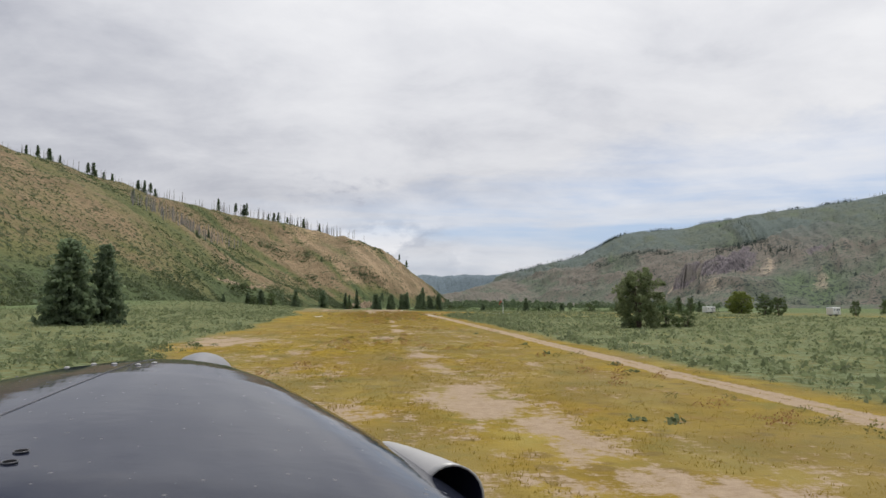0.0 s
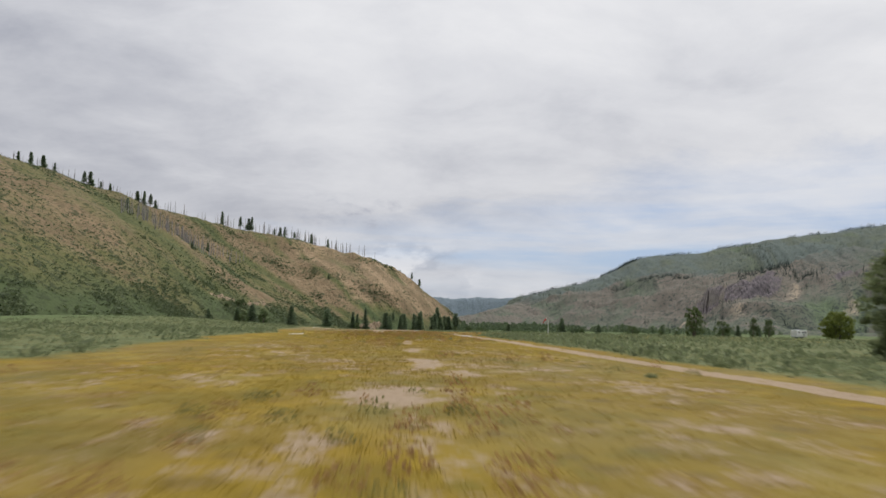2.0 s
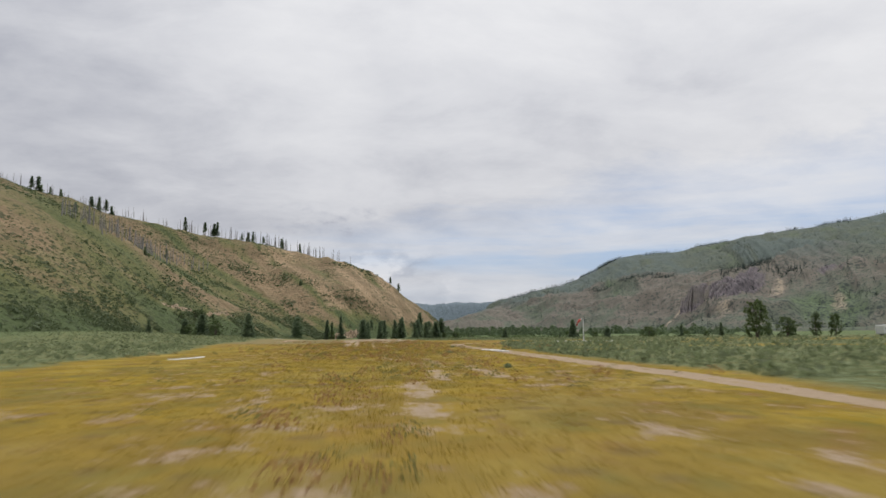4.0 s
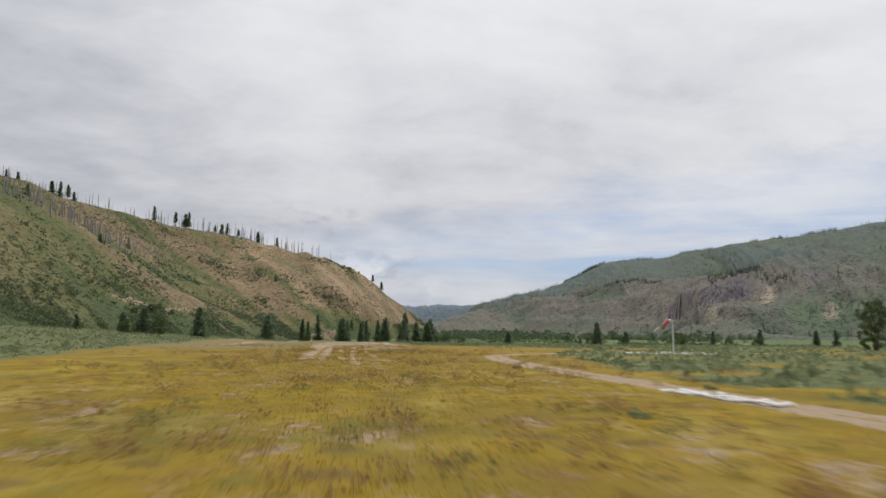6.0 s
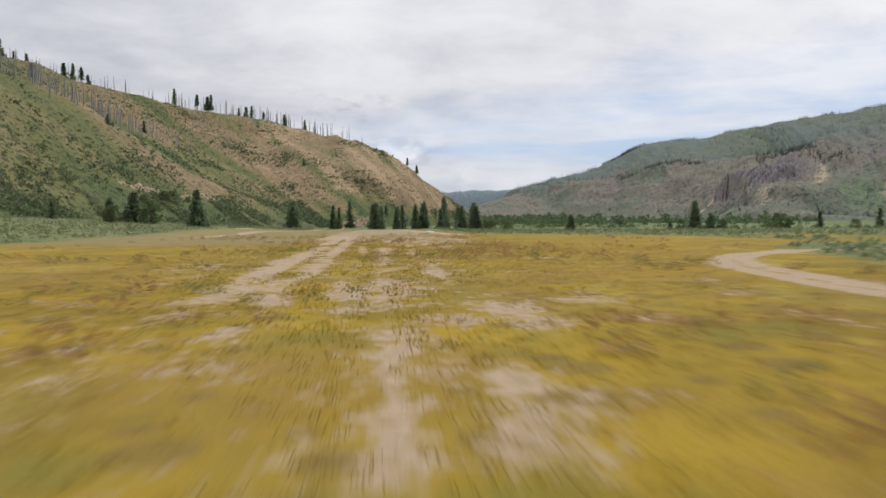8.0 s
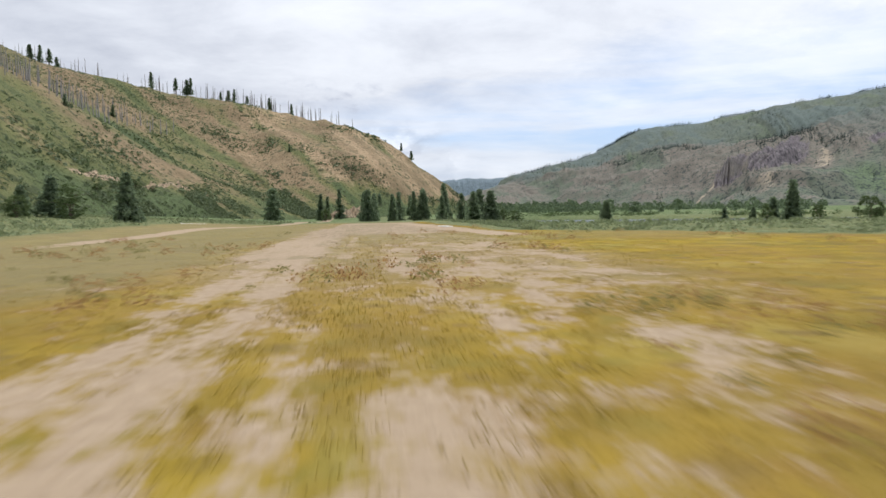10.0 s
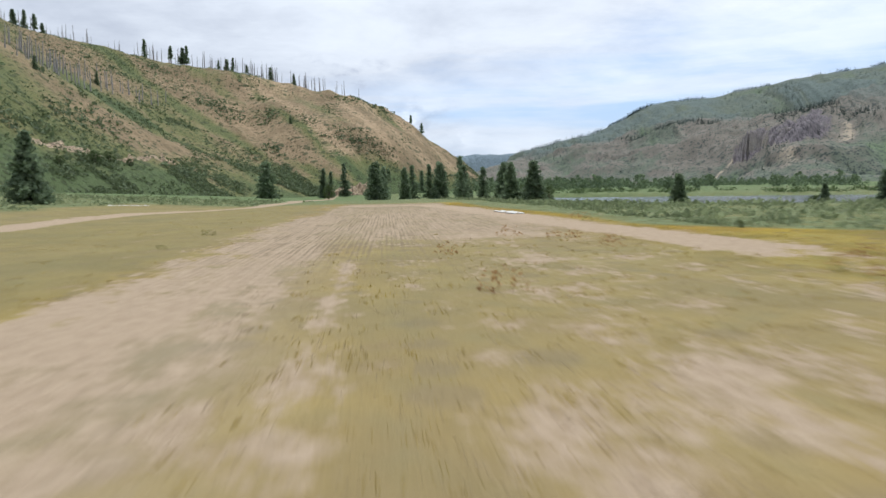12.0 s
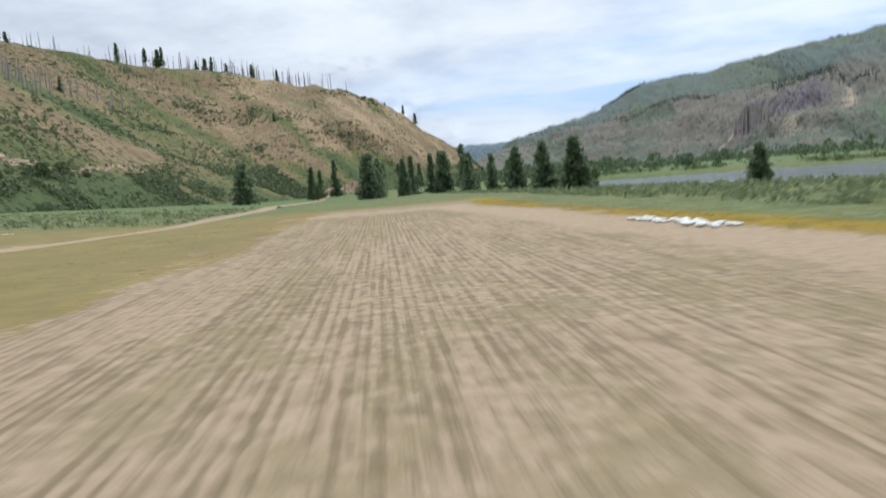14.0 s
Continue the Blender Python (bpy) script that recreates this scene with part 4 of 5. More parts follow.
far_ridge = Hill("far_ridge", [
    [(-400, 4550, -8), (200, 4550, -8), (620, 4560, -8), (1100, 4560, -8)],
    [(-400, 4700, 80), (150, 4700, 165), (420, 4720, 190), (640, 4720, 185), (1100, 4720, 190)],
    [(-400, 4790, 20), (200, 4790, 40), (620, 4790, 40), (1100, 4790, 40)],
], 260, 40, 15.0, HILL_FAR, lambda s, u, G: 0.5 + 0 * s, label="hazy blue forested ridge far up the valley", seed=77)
# ---- plants ----
def scraps(P, S, r, upright=0.0):
    """Small leaf-like quads at the points P, of the sizes S, turned at random."""
    n = len(P)
    a = r.normal(size=(n, 3))
    a[:, 2] *= 1 - upright
    a /= np.linalg.norm(a, axis=1)[:, None]
    t = np.cross(a, r.normal(size=(n, 3)))
    t /= np.linalg.norm(t, axis=1)[:, None]
    b = np.cross(a, t)
    S = np.asarray(S)[:, None]
    k1, k2 = r.uniform(0.7, 1.3, (n, 1)), r.uniform(0.4, 0.8, (n, 1))
    v = np.stack([P - t * S * k1, P - b * S * k2, P + t * S * k1, P + b * S * k2], 1).reshape(-1, 3)
    return v, np.arange(4 * n).reshape(-1, 4)


def tube(points, radii, sides=7):
    """A tapered round limb along the points."""
    p, n = np.asarray(points, dtype=float), len(points)
    d = np.gradient(p, axis=0)
    d /= np.linalg.norm(d, axis=1)[:, None]
    ref = np.where(np.abs(d[:, 2:3]) > 0.9, [[1.0, 0, 0]], [[0, 0, 1.0]])
    a = np.cross(d, ref)
    a /= np.linalg.norm(a, axis=1)[:, None]
    b = np.cross(d, a)
    ang = np.linspace(0, 2 * np.pi, sides, endpoint=False)
    v = p[:, None] + np.asarray(radii)[:, None, None] * (np.cos(ang)[None, :, None] * a[:, None] + np.sin(ang)[None, :, None] * b[:, None])
    i = np.arange(n - 1)[:, None] * sides
    j = np.arange(sides)[None, :]
    f = np.stack([i + j, i + (j + 1) % sides, i + sides + (j + 1) % sides, i + sides + j], -1).reshape(-1, 4)
    return v.reshape(-1, 3), f


def merge(*pieces):
    vs, fs, k = [], [], 0
    for v, f in pieces:
        vs.append(v)
        fs.append(f + k)
        k += len(v)
    return np.vstack(vs), np.vstack(fs)


def part(name, data, parent, label=""):
    ob = new(name, data)
    ob.parent = parent
    if label:
        ob["label"] = label
    return ob


def place(x, y, z, turn=0.0, size=1.0, wide=1.0):
    return Matrix.Translation((x, y, z)) @ Matrix.Rotation(turn, 4, "Z") @ Matrix.Diagonal((size * wide, size * wide, size, 1))


def on_ground(x, y):
    return float(ground_z(np.array([float(x)]), np.array([float(y)]))[0])


def conifer(h, width, seed, dense=1.0, bare=0.06, tip=1.0):
    """A conifer of height h: trunk, whorls of drooping limbs, needle sprays with gaps."""
    r = np.random.default_rng(seed)
    lean = r.normal(0, 0.012, 2)
    trunk = [(lean[0] * z * h, lean[1] * z * h, z * h) for z in np.linspace(0, 1, 9)]
    pieces = [tube(trunk, np.linspace(0.022 * h, 0.003 * h, 9) + 0.01)]
    P, S = [], []
    z = bare * h
    lop = r.uniform(0.75, 1.2, 12)
    while z < h * 0.985:
        f = z / h
        reach = width / 2 * (1 - f) ** (0.85 * tip) * (0.72 + 0.28 * min(1, f / 0.10)) + 0.06 * width
        for k in range(max(3, int((5 + 3 * (1 - f)) * dense))):
            az = r.uniform(0, 2 * np.pi)
            L = reach * r.uniform(0.6, 1.12) * lop[int(az / (2 * np.pi) * 12) % 12]
            rise = r.uniform(-0.12, 0.22) + 0.35 * f
            d = np.array([np.cos(az), np.sin(az), rise])
            base = np.array([lean[0] * z, lean[1] * z, z])
            m = max(3, int(L / (0.045 * h) * 1.2))
            for q in np.linspace(0.18, 1, m):
                c = base + d * L * q + np.array([0, 0, -0.16 * L * q * q])
                cnt = 4 if dense > 0.7 else 3
                P.append(c + r.normal(0, 0.022 * h, (cnt, 3)) * (1, 1, 0.6))
                S.append(r.uniform(0.020, 0.042, cnt) * h)
            if r.random() < 0.22 and dense > 0.7:
                pieces.append(tube([base, base + d * L * 0.5, base + d * L * 0.95 + np.array([0, 0, -0.14 * L])], [0.006 * h, 0.004 * h, 0.001 * h], 4))
        z += h * r.uniform(0.022, 0.034) / dense
    P.append(np.array([[lean[0] * h, lean[1] * h, h * q] for q in (0.95, 0.975, 0.995)]))
    S.append(np.array([0.02, 0.016, 0.012]) * h)
    return merge(*pieces), scraps(np.vstack(P), np.concatenate(S), r)


def broadleaf(h, width, seed, stems=3, clumps=46, leaves=46, low=0.1, lop=False):
    """A bushy tree: several stems, limbs, and a crown of leaf clumps with gaps."""
    r = np.random.default_rng(seed)
    pieces, P, S = [], [], []
    tips = []
    for s in range(stems):
        az, out = r.uniform(0, 6.28), width * r.uniform(0.08, 0.26)
        top = np.array([np.cos(az) * out, np.sin(az) * out, h * r.uniform(0.6, 0.86)])
        pts = [np.array([np.cos(az) * 0.04 * width, np.sin(az) * 0.04 * width, 0]), top * (0.45, 0.45, 0.42), top]
        pieces.append(tube(pts, [0.022 * h, 0.015 * h, 0.005 * h], 7))
        for k in range(6):
            a = pts[1] + (top - pts[1]) * r.uniform(0, 0.9)
            e = a + np.array([r.normal(0, 0.2) * width, r.normal(0, 0.2) * width, r.uniform(0.02, 0.2) * h])
            pieces.append(tube([a, (a + e) / 2 + (0, 0, 0.02 * h), e], [0.008 * h, 0.005 * h, 0.002 * h], 5))
            tips.append(e)
    for k in range(clumps):
        if k < len(tips) and tips[k][2] < h:
            c = tips[k]
        else:
            f = r.uniform(low, 1)
            ring = width / 2 * np.sqrt(max(0.05, 1 - ((f - 0.42) / 0.62) ** 2)) * np.sqrt(r.uniform(0.15, 1))
            az = r.uniform(0, 6.28)
            c = np.array([np.cos(az) * ring, np.sin(az) * ring, f * h * r.uniform(0.9, 1.04)])
        if lop and k >= len(tips) and c[2] > 0.62 * h and c[0] > 0.06 * width:
            continue
        rad = r.uniform(0.05, 0.11) * (h + width) / 2
        d = r.normal(size=(leaves, 3))
        d /= np.linalg.norm(d, axis=1)[:, None]
        P.append(c + d * rad * r.uniform(0.5, 1.05, (leaves, 1)) * (1, 1, 0.75))
        S.append(r.uniform(0.016, 0.032, leaves) * (h + width) / 2)
    return merge(*pieces), scraps(np.vstack(P), np.concatenate(S), r)


def tree_thing(name, built, bark, leaf, label, category, group):
    (tv, tf), (cv, cf) = built
    root = new(name)
    root.empty_display_size = 0.3
    part("trunk", mesh_from("trunk", tv, tf, bark, True), root)
    part("crown", mesh_from("crown", cv, cf, leaf), root)
    return tagged(root, label, category, group)


PINE_LABEL = "dark green bushy pine standing in sagebrush"
near_pines = [tree_thing("pine_tree", conifer(12.0, w, 100 + i, 1.15, 0.03, t), BARK, NEEDLES, PINE_LABEL, "pine tree", "pines on the flat") for i, (w, t) in enumerate(((8.2, 0.75), (7.4, 1.15), (7.8, 1.3)))]
firs = [tree_thing("fir_tree", conifer(12.0, w, 120 + i, 0.8, 0.05, (1.3, 1.1, 1.45, 0.95, 1.25)[i]), BARK, NEEDLES, "slender dark green conifer among others on the flat", "conifer", "conifers in the valley") for i, w in enumerate((6.2, 5.2, 7.0, 5.6, 6.6))]
bushy = [tree_thing("broadleaf_tree", broadleaf(8.0, w, 140 + i, 3, 105, 46, 0.02), BARK, LEAVES, "bushy green broadleaf tree beside the flat", "tree", "broadleaf trees") for i, w in enumerate((6.0, 7.5, 5.0))]
willow = tree_thing("willow_tree", broadleaf(8.0, 9.0, 163, 6, 230, 50, 0.0), BARK, LIME, "round lime-green willow standing beyond the sagebrush", "tree", "broadleaf trees")
willow.matrix_basis = Matrix.Translation((153, 310, float(ground_z(np.array([153.0]), np.array([310.0]))[0]) - 0.05)) @ Matrix.Diagonal((1.15, 1.15, 1.15, 1))
juniper = tree_thing("juniper_tree", broadleaf(9.2, 7.8, 151, 5, 190, 60, 0.0, True), BARK, OLIVE, "broad olive-green multi-stemmed tree in the sagebrush", "tree", "broadleaf trees")
used = set()


def plant(kinds, i, x, y, h, base, wide=1.0, z=None, turn=None):
    """Stand one of the kinds at (x, y) with height h; the first use is the original itself."""
    src = kinds[i % len(kinds)]
    z = on_ground(x, y) - 0.05 if z is None else z
    m = place(x, y, z, turn if turn is not None else (x * 1.7 + y * 0.9) % 6.28, h / base, wide)
    if src.name in used:
        return copy_thing(src, m @ Matrix.Diagonal((*(1 / c for c in src.scale), 1)))
    used.add(src.name)
    src.matrix_basis = m
    return src


for i, (x, y, h, w) in enumerate(((-45.3, 113.4, 12.2, 1.0), (-42.4, 118.0, 12.0, 0.95), (-46.2, 417, 9.4, 1.0), (-46.0, 612, 14.0, 0.9), (31.8, 476, 8.8, 1.1), (27.6, 481, 8.6, 1.0),
                                  (66, 481.5, 7.1, 0.95), (79.5, 408, 8.2, 0.9), (-68, 436, 8.6, 1.3), (-76, 440, 6.6, 0.9), (103.5, 486.5, 6.6, 0.9), (77, 418.6, 3.9, 1.0))):
    plant(near_pines, i, x, y, h, 12.0, w)
for i, (x, y, h, w) in enumerate(((119, 487, 5.6, 1.0), (150, 470, 6.0, 1.0), (166, 462, 6.5, 1.0), (186, 455, 6.2, 1.1), (205, 470, 7, 1.0),
                                  (-88, 432, 5.2, 1.2), (-3, 545, 10.5, 1.0), (-0.5, 552, 9.5, 1.0), (-4.5, 560, 10.5, 0.9), (6.5, 566, 9.5, 0.9), (9.5, 585, 11, 0.9), (16, 595, 11.5, 0.9),
                                  (20, 590, 11.5, 1.0), (22.8, 640, 14, 0.9), (30, 615, 10, 1.0), (33, 633, 12.2, 1.0), (41, 725, 19.5, 0.85), (40, 625, 11, 1.0), (47.6, 618, 12.5, 0.95), (52, 660, 9, 1.2), (38, 700, 14, 0.9),
                                  (-33, 722, 14, 0.85), (-29.5, 730, 12.5, 0.85), (-23, 742, 17, 0.85), (-72, 742, 9, 1.0), (2, 815, 16, 0.9), (12, 822, 15, 0.9), (24, 815, 14, 0.9))):
    plant(firs if i % 3 else near_pines, i // 2, x, y, h - min(0.0, on_ground(x, y)) * 0.8, 12.0, w if i % 3 else 0.75 * w)
juniper.matrix_basis = place(40.4, 116.5, on_ground(40.4, 116.5) - 0.05, 0.6, 1.0)
for i, (a, b, h) in enumerate(((0.322, 0.145, 5.0), (0.334, 0.160, 4.2), (0.345, 0.142, 3.0), (0.30, 0.13, 3.4))):
    q = west_hill.at(np.array([a]), np.array([b]))[0]
    plant(bushy, i, q[0], q[1], h, 8.0, 1.5, q[2] - 0.2)
slope = west_hill.at(np.array([0.305, 0.40, 0.33, 0.615]), np.array([0.47, 0.40, 0.33, 0.30]))
for i, h in enumerate((12, 9, 7, 7)):
    plant(firs, i, slope[i][0], slope[i][1], h, 12.0, 1.15, slope[i][2] - 0.3)
for i, (x, y, h, w) in enumerate(((101, 307, 10.0, 0.85), (116.3, 319.5, 5.6, 1.1), (138, 340.5, 7.2, 0.75), (143, 338.5, 7.0, 0.7), (128.5, 456.5, 7.8, 1.1), (-61, 428, 6.8, 1.3), (-28, 692, 7.0, 1.1), (-70, 425, 4.5, 1.2), (128.6, 244, 7.0, 1.2), (132.6, 242, 6.3, 1.2),
                                  (46, 119, 3.4, 1.5), (50, 121, 2.8, 1.6), (157, 238, 5.2, 0.8), (132, 423, 4.6, 0.8), (135, 410.5, 3.4, 1.2), (175, 248, 6.0, 1.0), (190, 240, 7, 0.9), (80.3, 419.5, 4.4, 1.0), (92, 420, 4.6, 0.8), (100, 485, 3.4, 1.3), (36, 482, 4.0, 1.2), (60, 640, 6, 1.4), (70, 650, 7, 1.4))):
    plant(bushy, i, x, y, h, 8.0, w)


# ---- trees on the west ridge: living conifers and burnt snags ----
def crest_at(x):
    s = np.linspace(0, 1, 600)
    u = np.full_like(s, 4 / 6)
    c = west_hill.at(s, u)
    return c[np.argmin(np.abs(c[:, 0] - x))]


ridge_tree = tree_thing("ridge_conifer", conifer(16.0, 5.6, 170, 0.8, 0.16, 1.1), SNAG, NEEDLES, "dark conifer spared by fire on the ridge", "conifer", "living conifers on the ridge")
ridge_thin = tree_thing("ridge_conifer", conifer(16.0, 4.8, 171, 0.75, 0.36, 0.95), SNAG, NEEDLES, "thin dark conifer with bare lower trunk on the ridge", "conifer", "living conifers on the ridge")
for i, (x, h) in enumerate(((-412, 18), (-404, 20), (-396, 20), (-388, 16), (-366, 18), (-360, 20), (-352, 14), (-344, 16), (-318, 18), (-312, 20), (-306, 19), (-300, 13), (-228, 19), (-204, 18), (-194, 17), (-189, 19), (-158, 12), (-151, 14), (-145, 16), (-132, 12), (-110, 14), (-87, 14), (26, 11), (36, 10), (-440, 17), (-430, 19))):
    c = crest_at(x)
    plant([ridge_tree, ridge_thin], i % 3, c[0], c[1] - 3, h * 1.05, 16.0, 0.9 + 0.2 * (i % 3), c[2] - 1.0)


def snag(seed):
    r = np.random.default_rng(seed)
    h = 13.0
    bend = r.normal(0, 0.25, 2)
    pieces = [tube([(0, 0, -1), (bend[0], bend[1], 0.5 * h), (bend[0] * 1.4, bend[1] * 1.6, h)], [0.30, 0.21, 0.07], 6)]
    for k in range(7):
        z, az, L = r.uniform(0.35, 0.95) * h, r.uniform(0, 6.28), r.uniform(0.3, 1.1)
        a = np.array([bend[0] * z / h, bend[1] * z / h, z])
        pieces.append(tube([a, a + np.array([np.cos(az), np.sin(az), 0.25]) * L * 0.5, a + np.array([np.cos(az), np.sin(az), 0.2]) * L], [0.07, 0.05, 0.02], 4))
    v, f = merge(*pieces)
    return tagged(new("burnt_snag", mesh_from("burnt_snag", v, f, SNAG, True)), "bare grey fire-killed trunk on the ridge", "dead tree", "burnt snags on the ridge")


snags = [snag(180 + i) for i in range(4)]
r2 = np.random.default_rng(41)
spots = [(crest_at(x), r2.uniform(9, 19)) for x in np.concatenate([r2.uniform(-450, -60, 168), r2.uniform(-130, -20, 14)])]
for s0, u0, sp, n in ((0.285, 0.366, 0.03, 26), (0.32, 0.370, 0.035, 34), (0.355, 0.382, 0.04, 30), (0.40, 0.40, 0.04, 16), (0.44, 0.395, 0.04, 8)):
    for k in range(n):
        q = west_hill.at(np.array([s0 + r2.normal(0, sp / 2)]), np.array([u0 + r2.normal(0, 0.012)]))[0]
        spots.append((q, r2.uniform(8, 14)))
for i, (c, h) in enumerate(spots):
    m = place(c[0], c[1] + r2.uniform(-6, 3), c[2] - 0.6, r2.uniform(0, 6.28), h / 13.0, 1.15 if i < 182 else 1.5)
    if i < 4:
        snags[i].matrix_basis = m
    else:
        copy_thing(snags[i % 4], m @ Matrix.Diagonal((*(1 / c for c in snags[i % 4].scale), 1)))


def stuff(name, v, f, mat, label, category):
    return tagged(new(name, mesh_from(name, v, f, mat)), label, category, kind="stuff")


def clump_cloud(C, R, k, r, flat=0.6, leaf=0.34):
    """k leaf scraps round every centre C, in a low dome of radius R."""
    n = len(C)
    d = r.normal(size=(n, k, 3))
    d /= np.linalg.norm(d, axis=2)[..., None]
    d[..., 2] = np.abs(d[..., 2])
    P = C[:, None] + d * R[:, None, None] * r.uniform(0.55, 1.05, (n, k, 1)) * (1, 1, flat)
    S = (R[:, None] * r.uniform(0.6, 1.2, (n, k)) * leaf)
    return scraps(P.reshape(-1, 3), S.ravel(), r)


# scrub on the west hill
r3 = np.random.default_rng(51)
s, u = r3.uniform(0.08, 0.98, 70000), r3.uniform(0.02, 0.665, 70000)
gs = (0.3 - 0.42 * (1 - step(0.08, 0.17, u))) + 0.22 * np.clip(0.8 - u * 3.2, 0, 1) * (1 - 0.7 * step(0.4, 0.55, s)) + 0.5 * np.exp(-((u - 0.40 + 0.9 * (s - 0.55)) / 0.05) ** 2) + 0.22 * (1 - step(0.25, 0.38, s)) + 1.5 * fbm(s * 22, u * 9, 3, 61) + 0.16 - 0.72 * step(0.45, 0.56, s)
keep = r3.uniform(0, 1, len(s)) < np.clip(gs, 0, 1)
C = west_hill.at(s[keep], u[keep])
R = (0.3 + 1.0 * r3.uniform(0, 1, len(C)) ** 1.6) * (1 + 0.7 * (fbm(s[keep] * 30, u[keep] * 14, 2, 63) > 0.30))
# thickets in the hollows
for cs, cu, n, ds, du in ((0.52, 0.423, 70, 0.014, 0.014), (0.544, 0.383, 80, 0.012, 0.016), (0.461, 0.376, 70, 0.014, 0.018), (0.48, 0.336, 80, 0.012, 0.016), (0.675, 0.235, 30, 0.012, 0.005), (0.723, 0.57, 60, 0.016, 0.018),
                          (0.757, 0.591, 60, 0.018, 0.016), (0.36, 0.268, 60, 0.02, 0.02), (0.36, 0.336, 40, 0.02, 0.02), (0.33, 0.242, 60, 0.02, 0.02), (0.43, 0.30, 60, 0.02, 0.018), (0.28, 0.20, 90, 0.03, 0.03), (0.60, 0.47, 40, 0.012, 0.02)):
    q = west_hill.at(np.clip(r3.normal(cs, ds, n), 0, 0.99), np.clip(r3.normal(cu, du, n), 0.01, 0.66))
    C, R = np.vstack([C, q]), np.concatenate([R, r3.uniform(0.9, 2.1, n)])
stuff("hillside_scrub", *clump_cloud(C, R, 6, r3, 0.8, 0.55), SCRUB, "dark green scrub bushes dotted over the dry hillside", "scrub")

# leafy shrubs along the foot of the hill
q = west_hill.at(r3.uniform(0.06, 0.57, 6000), 0.010 + 0.16 * r3.uniform(0, 1, 6000) ** 1.7)
q = q[fbm(q[:, 0] / 22, q[:, 1] / 22, 3, 141) > 0.02]
stuff("foot_shrubs", *clump_cloud(q, r3.uniform(0.9, 2.3, len(q)), 20, r3, 0.8, 0.30), SCRUB, "green shrubs crowding the foot of the hill", "shrubs")

# conifers and scrub on the east mountain
s, u = r3.uniform(0.02, 0.95, 38000), np.concatenate([r3.uniform(0.05, 0.80, 26000), r3.normal(0.797, 0.006, 5000), r3.normal(0.588, 0.012, 7000)])
clumped = fbm(s * 34, u * 6, 2, 79)
belt = 0.9 * np.clip(fbm(s * 26, u * 14, 3, 71) - 0.17, 0, 1) + 0.022 + 0.16 * step(0.62, 0.72, u) * (clumped > 0.16) + 0.75 * np.exp(-((u - 0.8) / 0.012) ** 2) * (clumped > -0.10) * step(0.16, 0.30, s) + 0.05 * np.exp(-((u - 0.8) / 0.012) ** 2)
belt = belt + 0.5 * np.exp(-((u - 0.588 - 0.018 * np.sin(s * 40)) / 0.014) ** 2) * (fbm(s * 24, u * 3, 2, 81) > -0.02) * step(0.23, 0.26, s) * (1 - step(0.50, 0.60, s))
keep = r3.uniform(0, 1, len(s)) < np.clip(belt, 0, 1) * (0.25 + 0.75 * step(0.35, 0.6, u)) * (1 - np.clip(crag(s, u), 0, 1))
C = east_hill.at(s[keep], u[keep])
hh = r3.uniform(8, 19, len(C))
tiers = []
for q in np.linspace(0.1, 0.95, 5):
    k = 3
    ang = r3.uniform(0, 6.28, (len(C), k))
    rad = (hh * 0.23 * (1.04 - q))[:, None] * r3.uniform(0.4, 1.0, (len(C), k))
    P = C[:, None] + np.stack([np.cos(ang) * rad, np.sin(ang) * rad, np.repeat((hh * q)[:, None], k, 1)], -1)
    tiers.append(scraps(P.reshape(-1, 3), np.repeat(hh * 0.11 * (1.2 - 0.6 * q), k), r3))
v, f = merge(*tiers)
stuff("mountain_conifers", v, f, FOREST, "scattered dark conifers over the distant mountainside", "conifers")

# river woods at the foot of the east mountain
n = 1700
yy = r3.uniform(780, 1750, n)
xx = 40 + (yy - 760) * 0.30 + r3.uniform(0, 1, n) ** 1.5 * (yy * 0.34)
keep = fbm(xx / 60, yy / 60, 3, 91) > -0.12
xx, yy = xx[keep], yy[keep]
C = np.stack([xx, yy, ground_z(xx, yy) - 0.1], -1)
hh = 3.0 + 7.0 * r3.uniform(0, 1, len(C)) ** 1.6
woods = []
for q in np.linspace(0.1, 0.95, 6):
    k = 9
    ang = r3.uniform(0, 6.28, (len(C), k))
    rad = (hh * 0.55 * np.sqrt(1.02 - q * q))[:, None] * r3.uniform(0.4, 1.05, (len(C), k))
    P = C[:, None] + np.stack([np.cos(ang) * rad, np.sin(ang) * rad, (hh * q)[:, None] + r3.normal(0, 0.4, (len(C), k))], -1)
    woods.append(scraps(P.reshape(-1, 3), np.repeat(hh * 0.15, k), r3))
v, f = merge(*woods)
stuff("river_woods", v, f, WOODS, "dark green trees lining the river flats", "trees")

# pale willows along the far shore
bx = r3.uniform(60, 420, 900)
by = 744 - 0.783 * (bx - 62) + r3.uniform(0, 1, 900) ** 1.5 * 90
keep = fbm(bx / 25, by / 25, 2, 95) > -0.1
C = np.stack([bx[keep], by[keep], ground_z(bx[keep], by[keep]) - 0.1], -1)
stuff("shore_willows", *clump_cloud(C, r3.uniform(0.8, 2.6, len(C)), 36, r3, 0.9, 0.2), LEAVES, "pale green willow shrubs along the far shore", "shrubs")

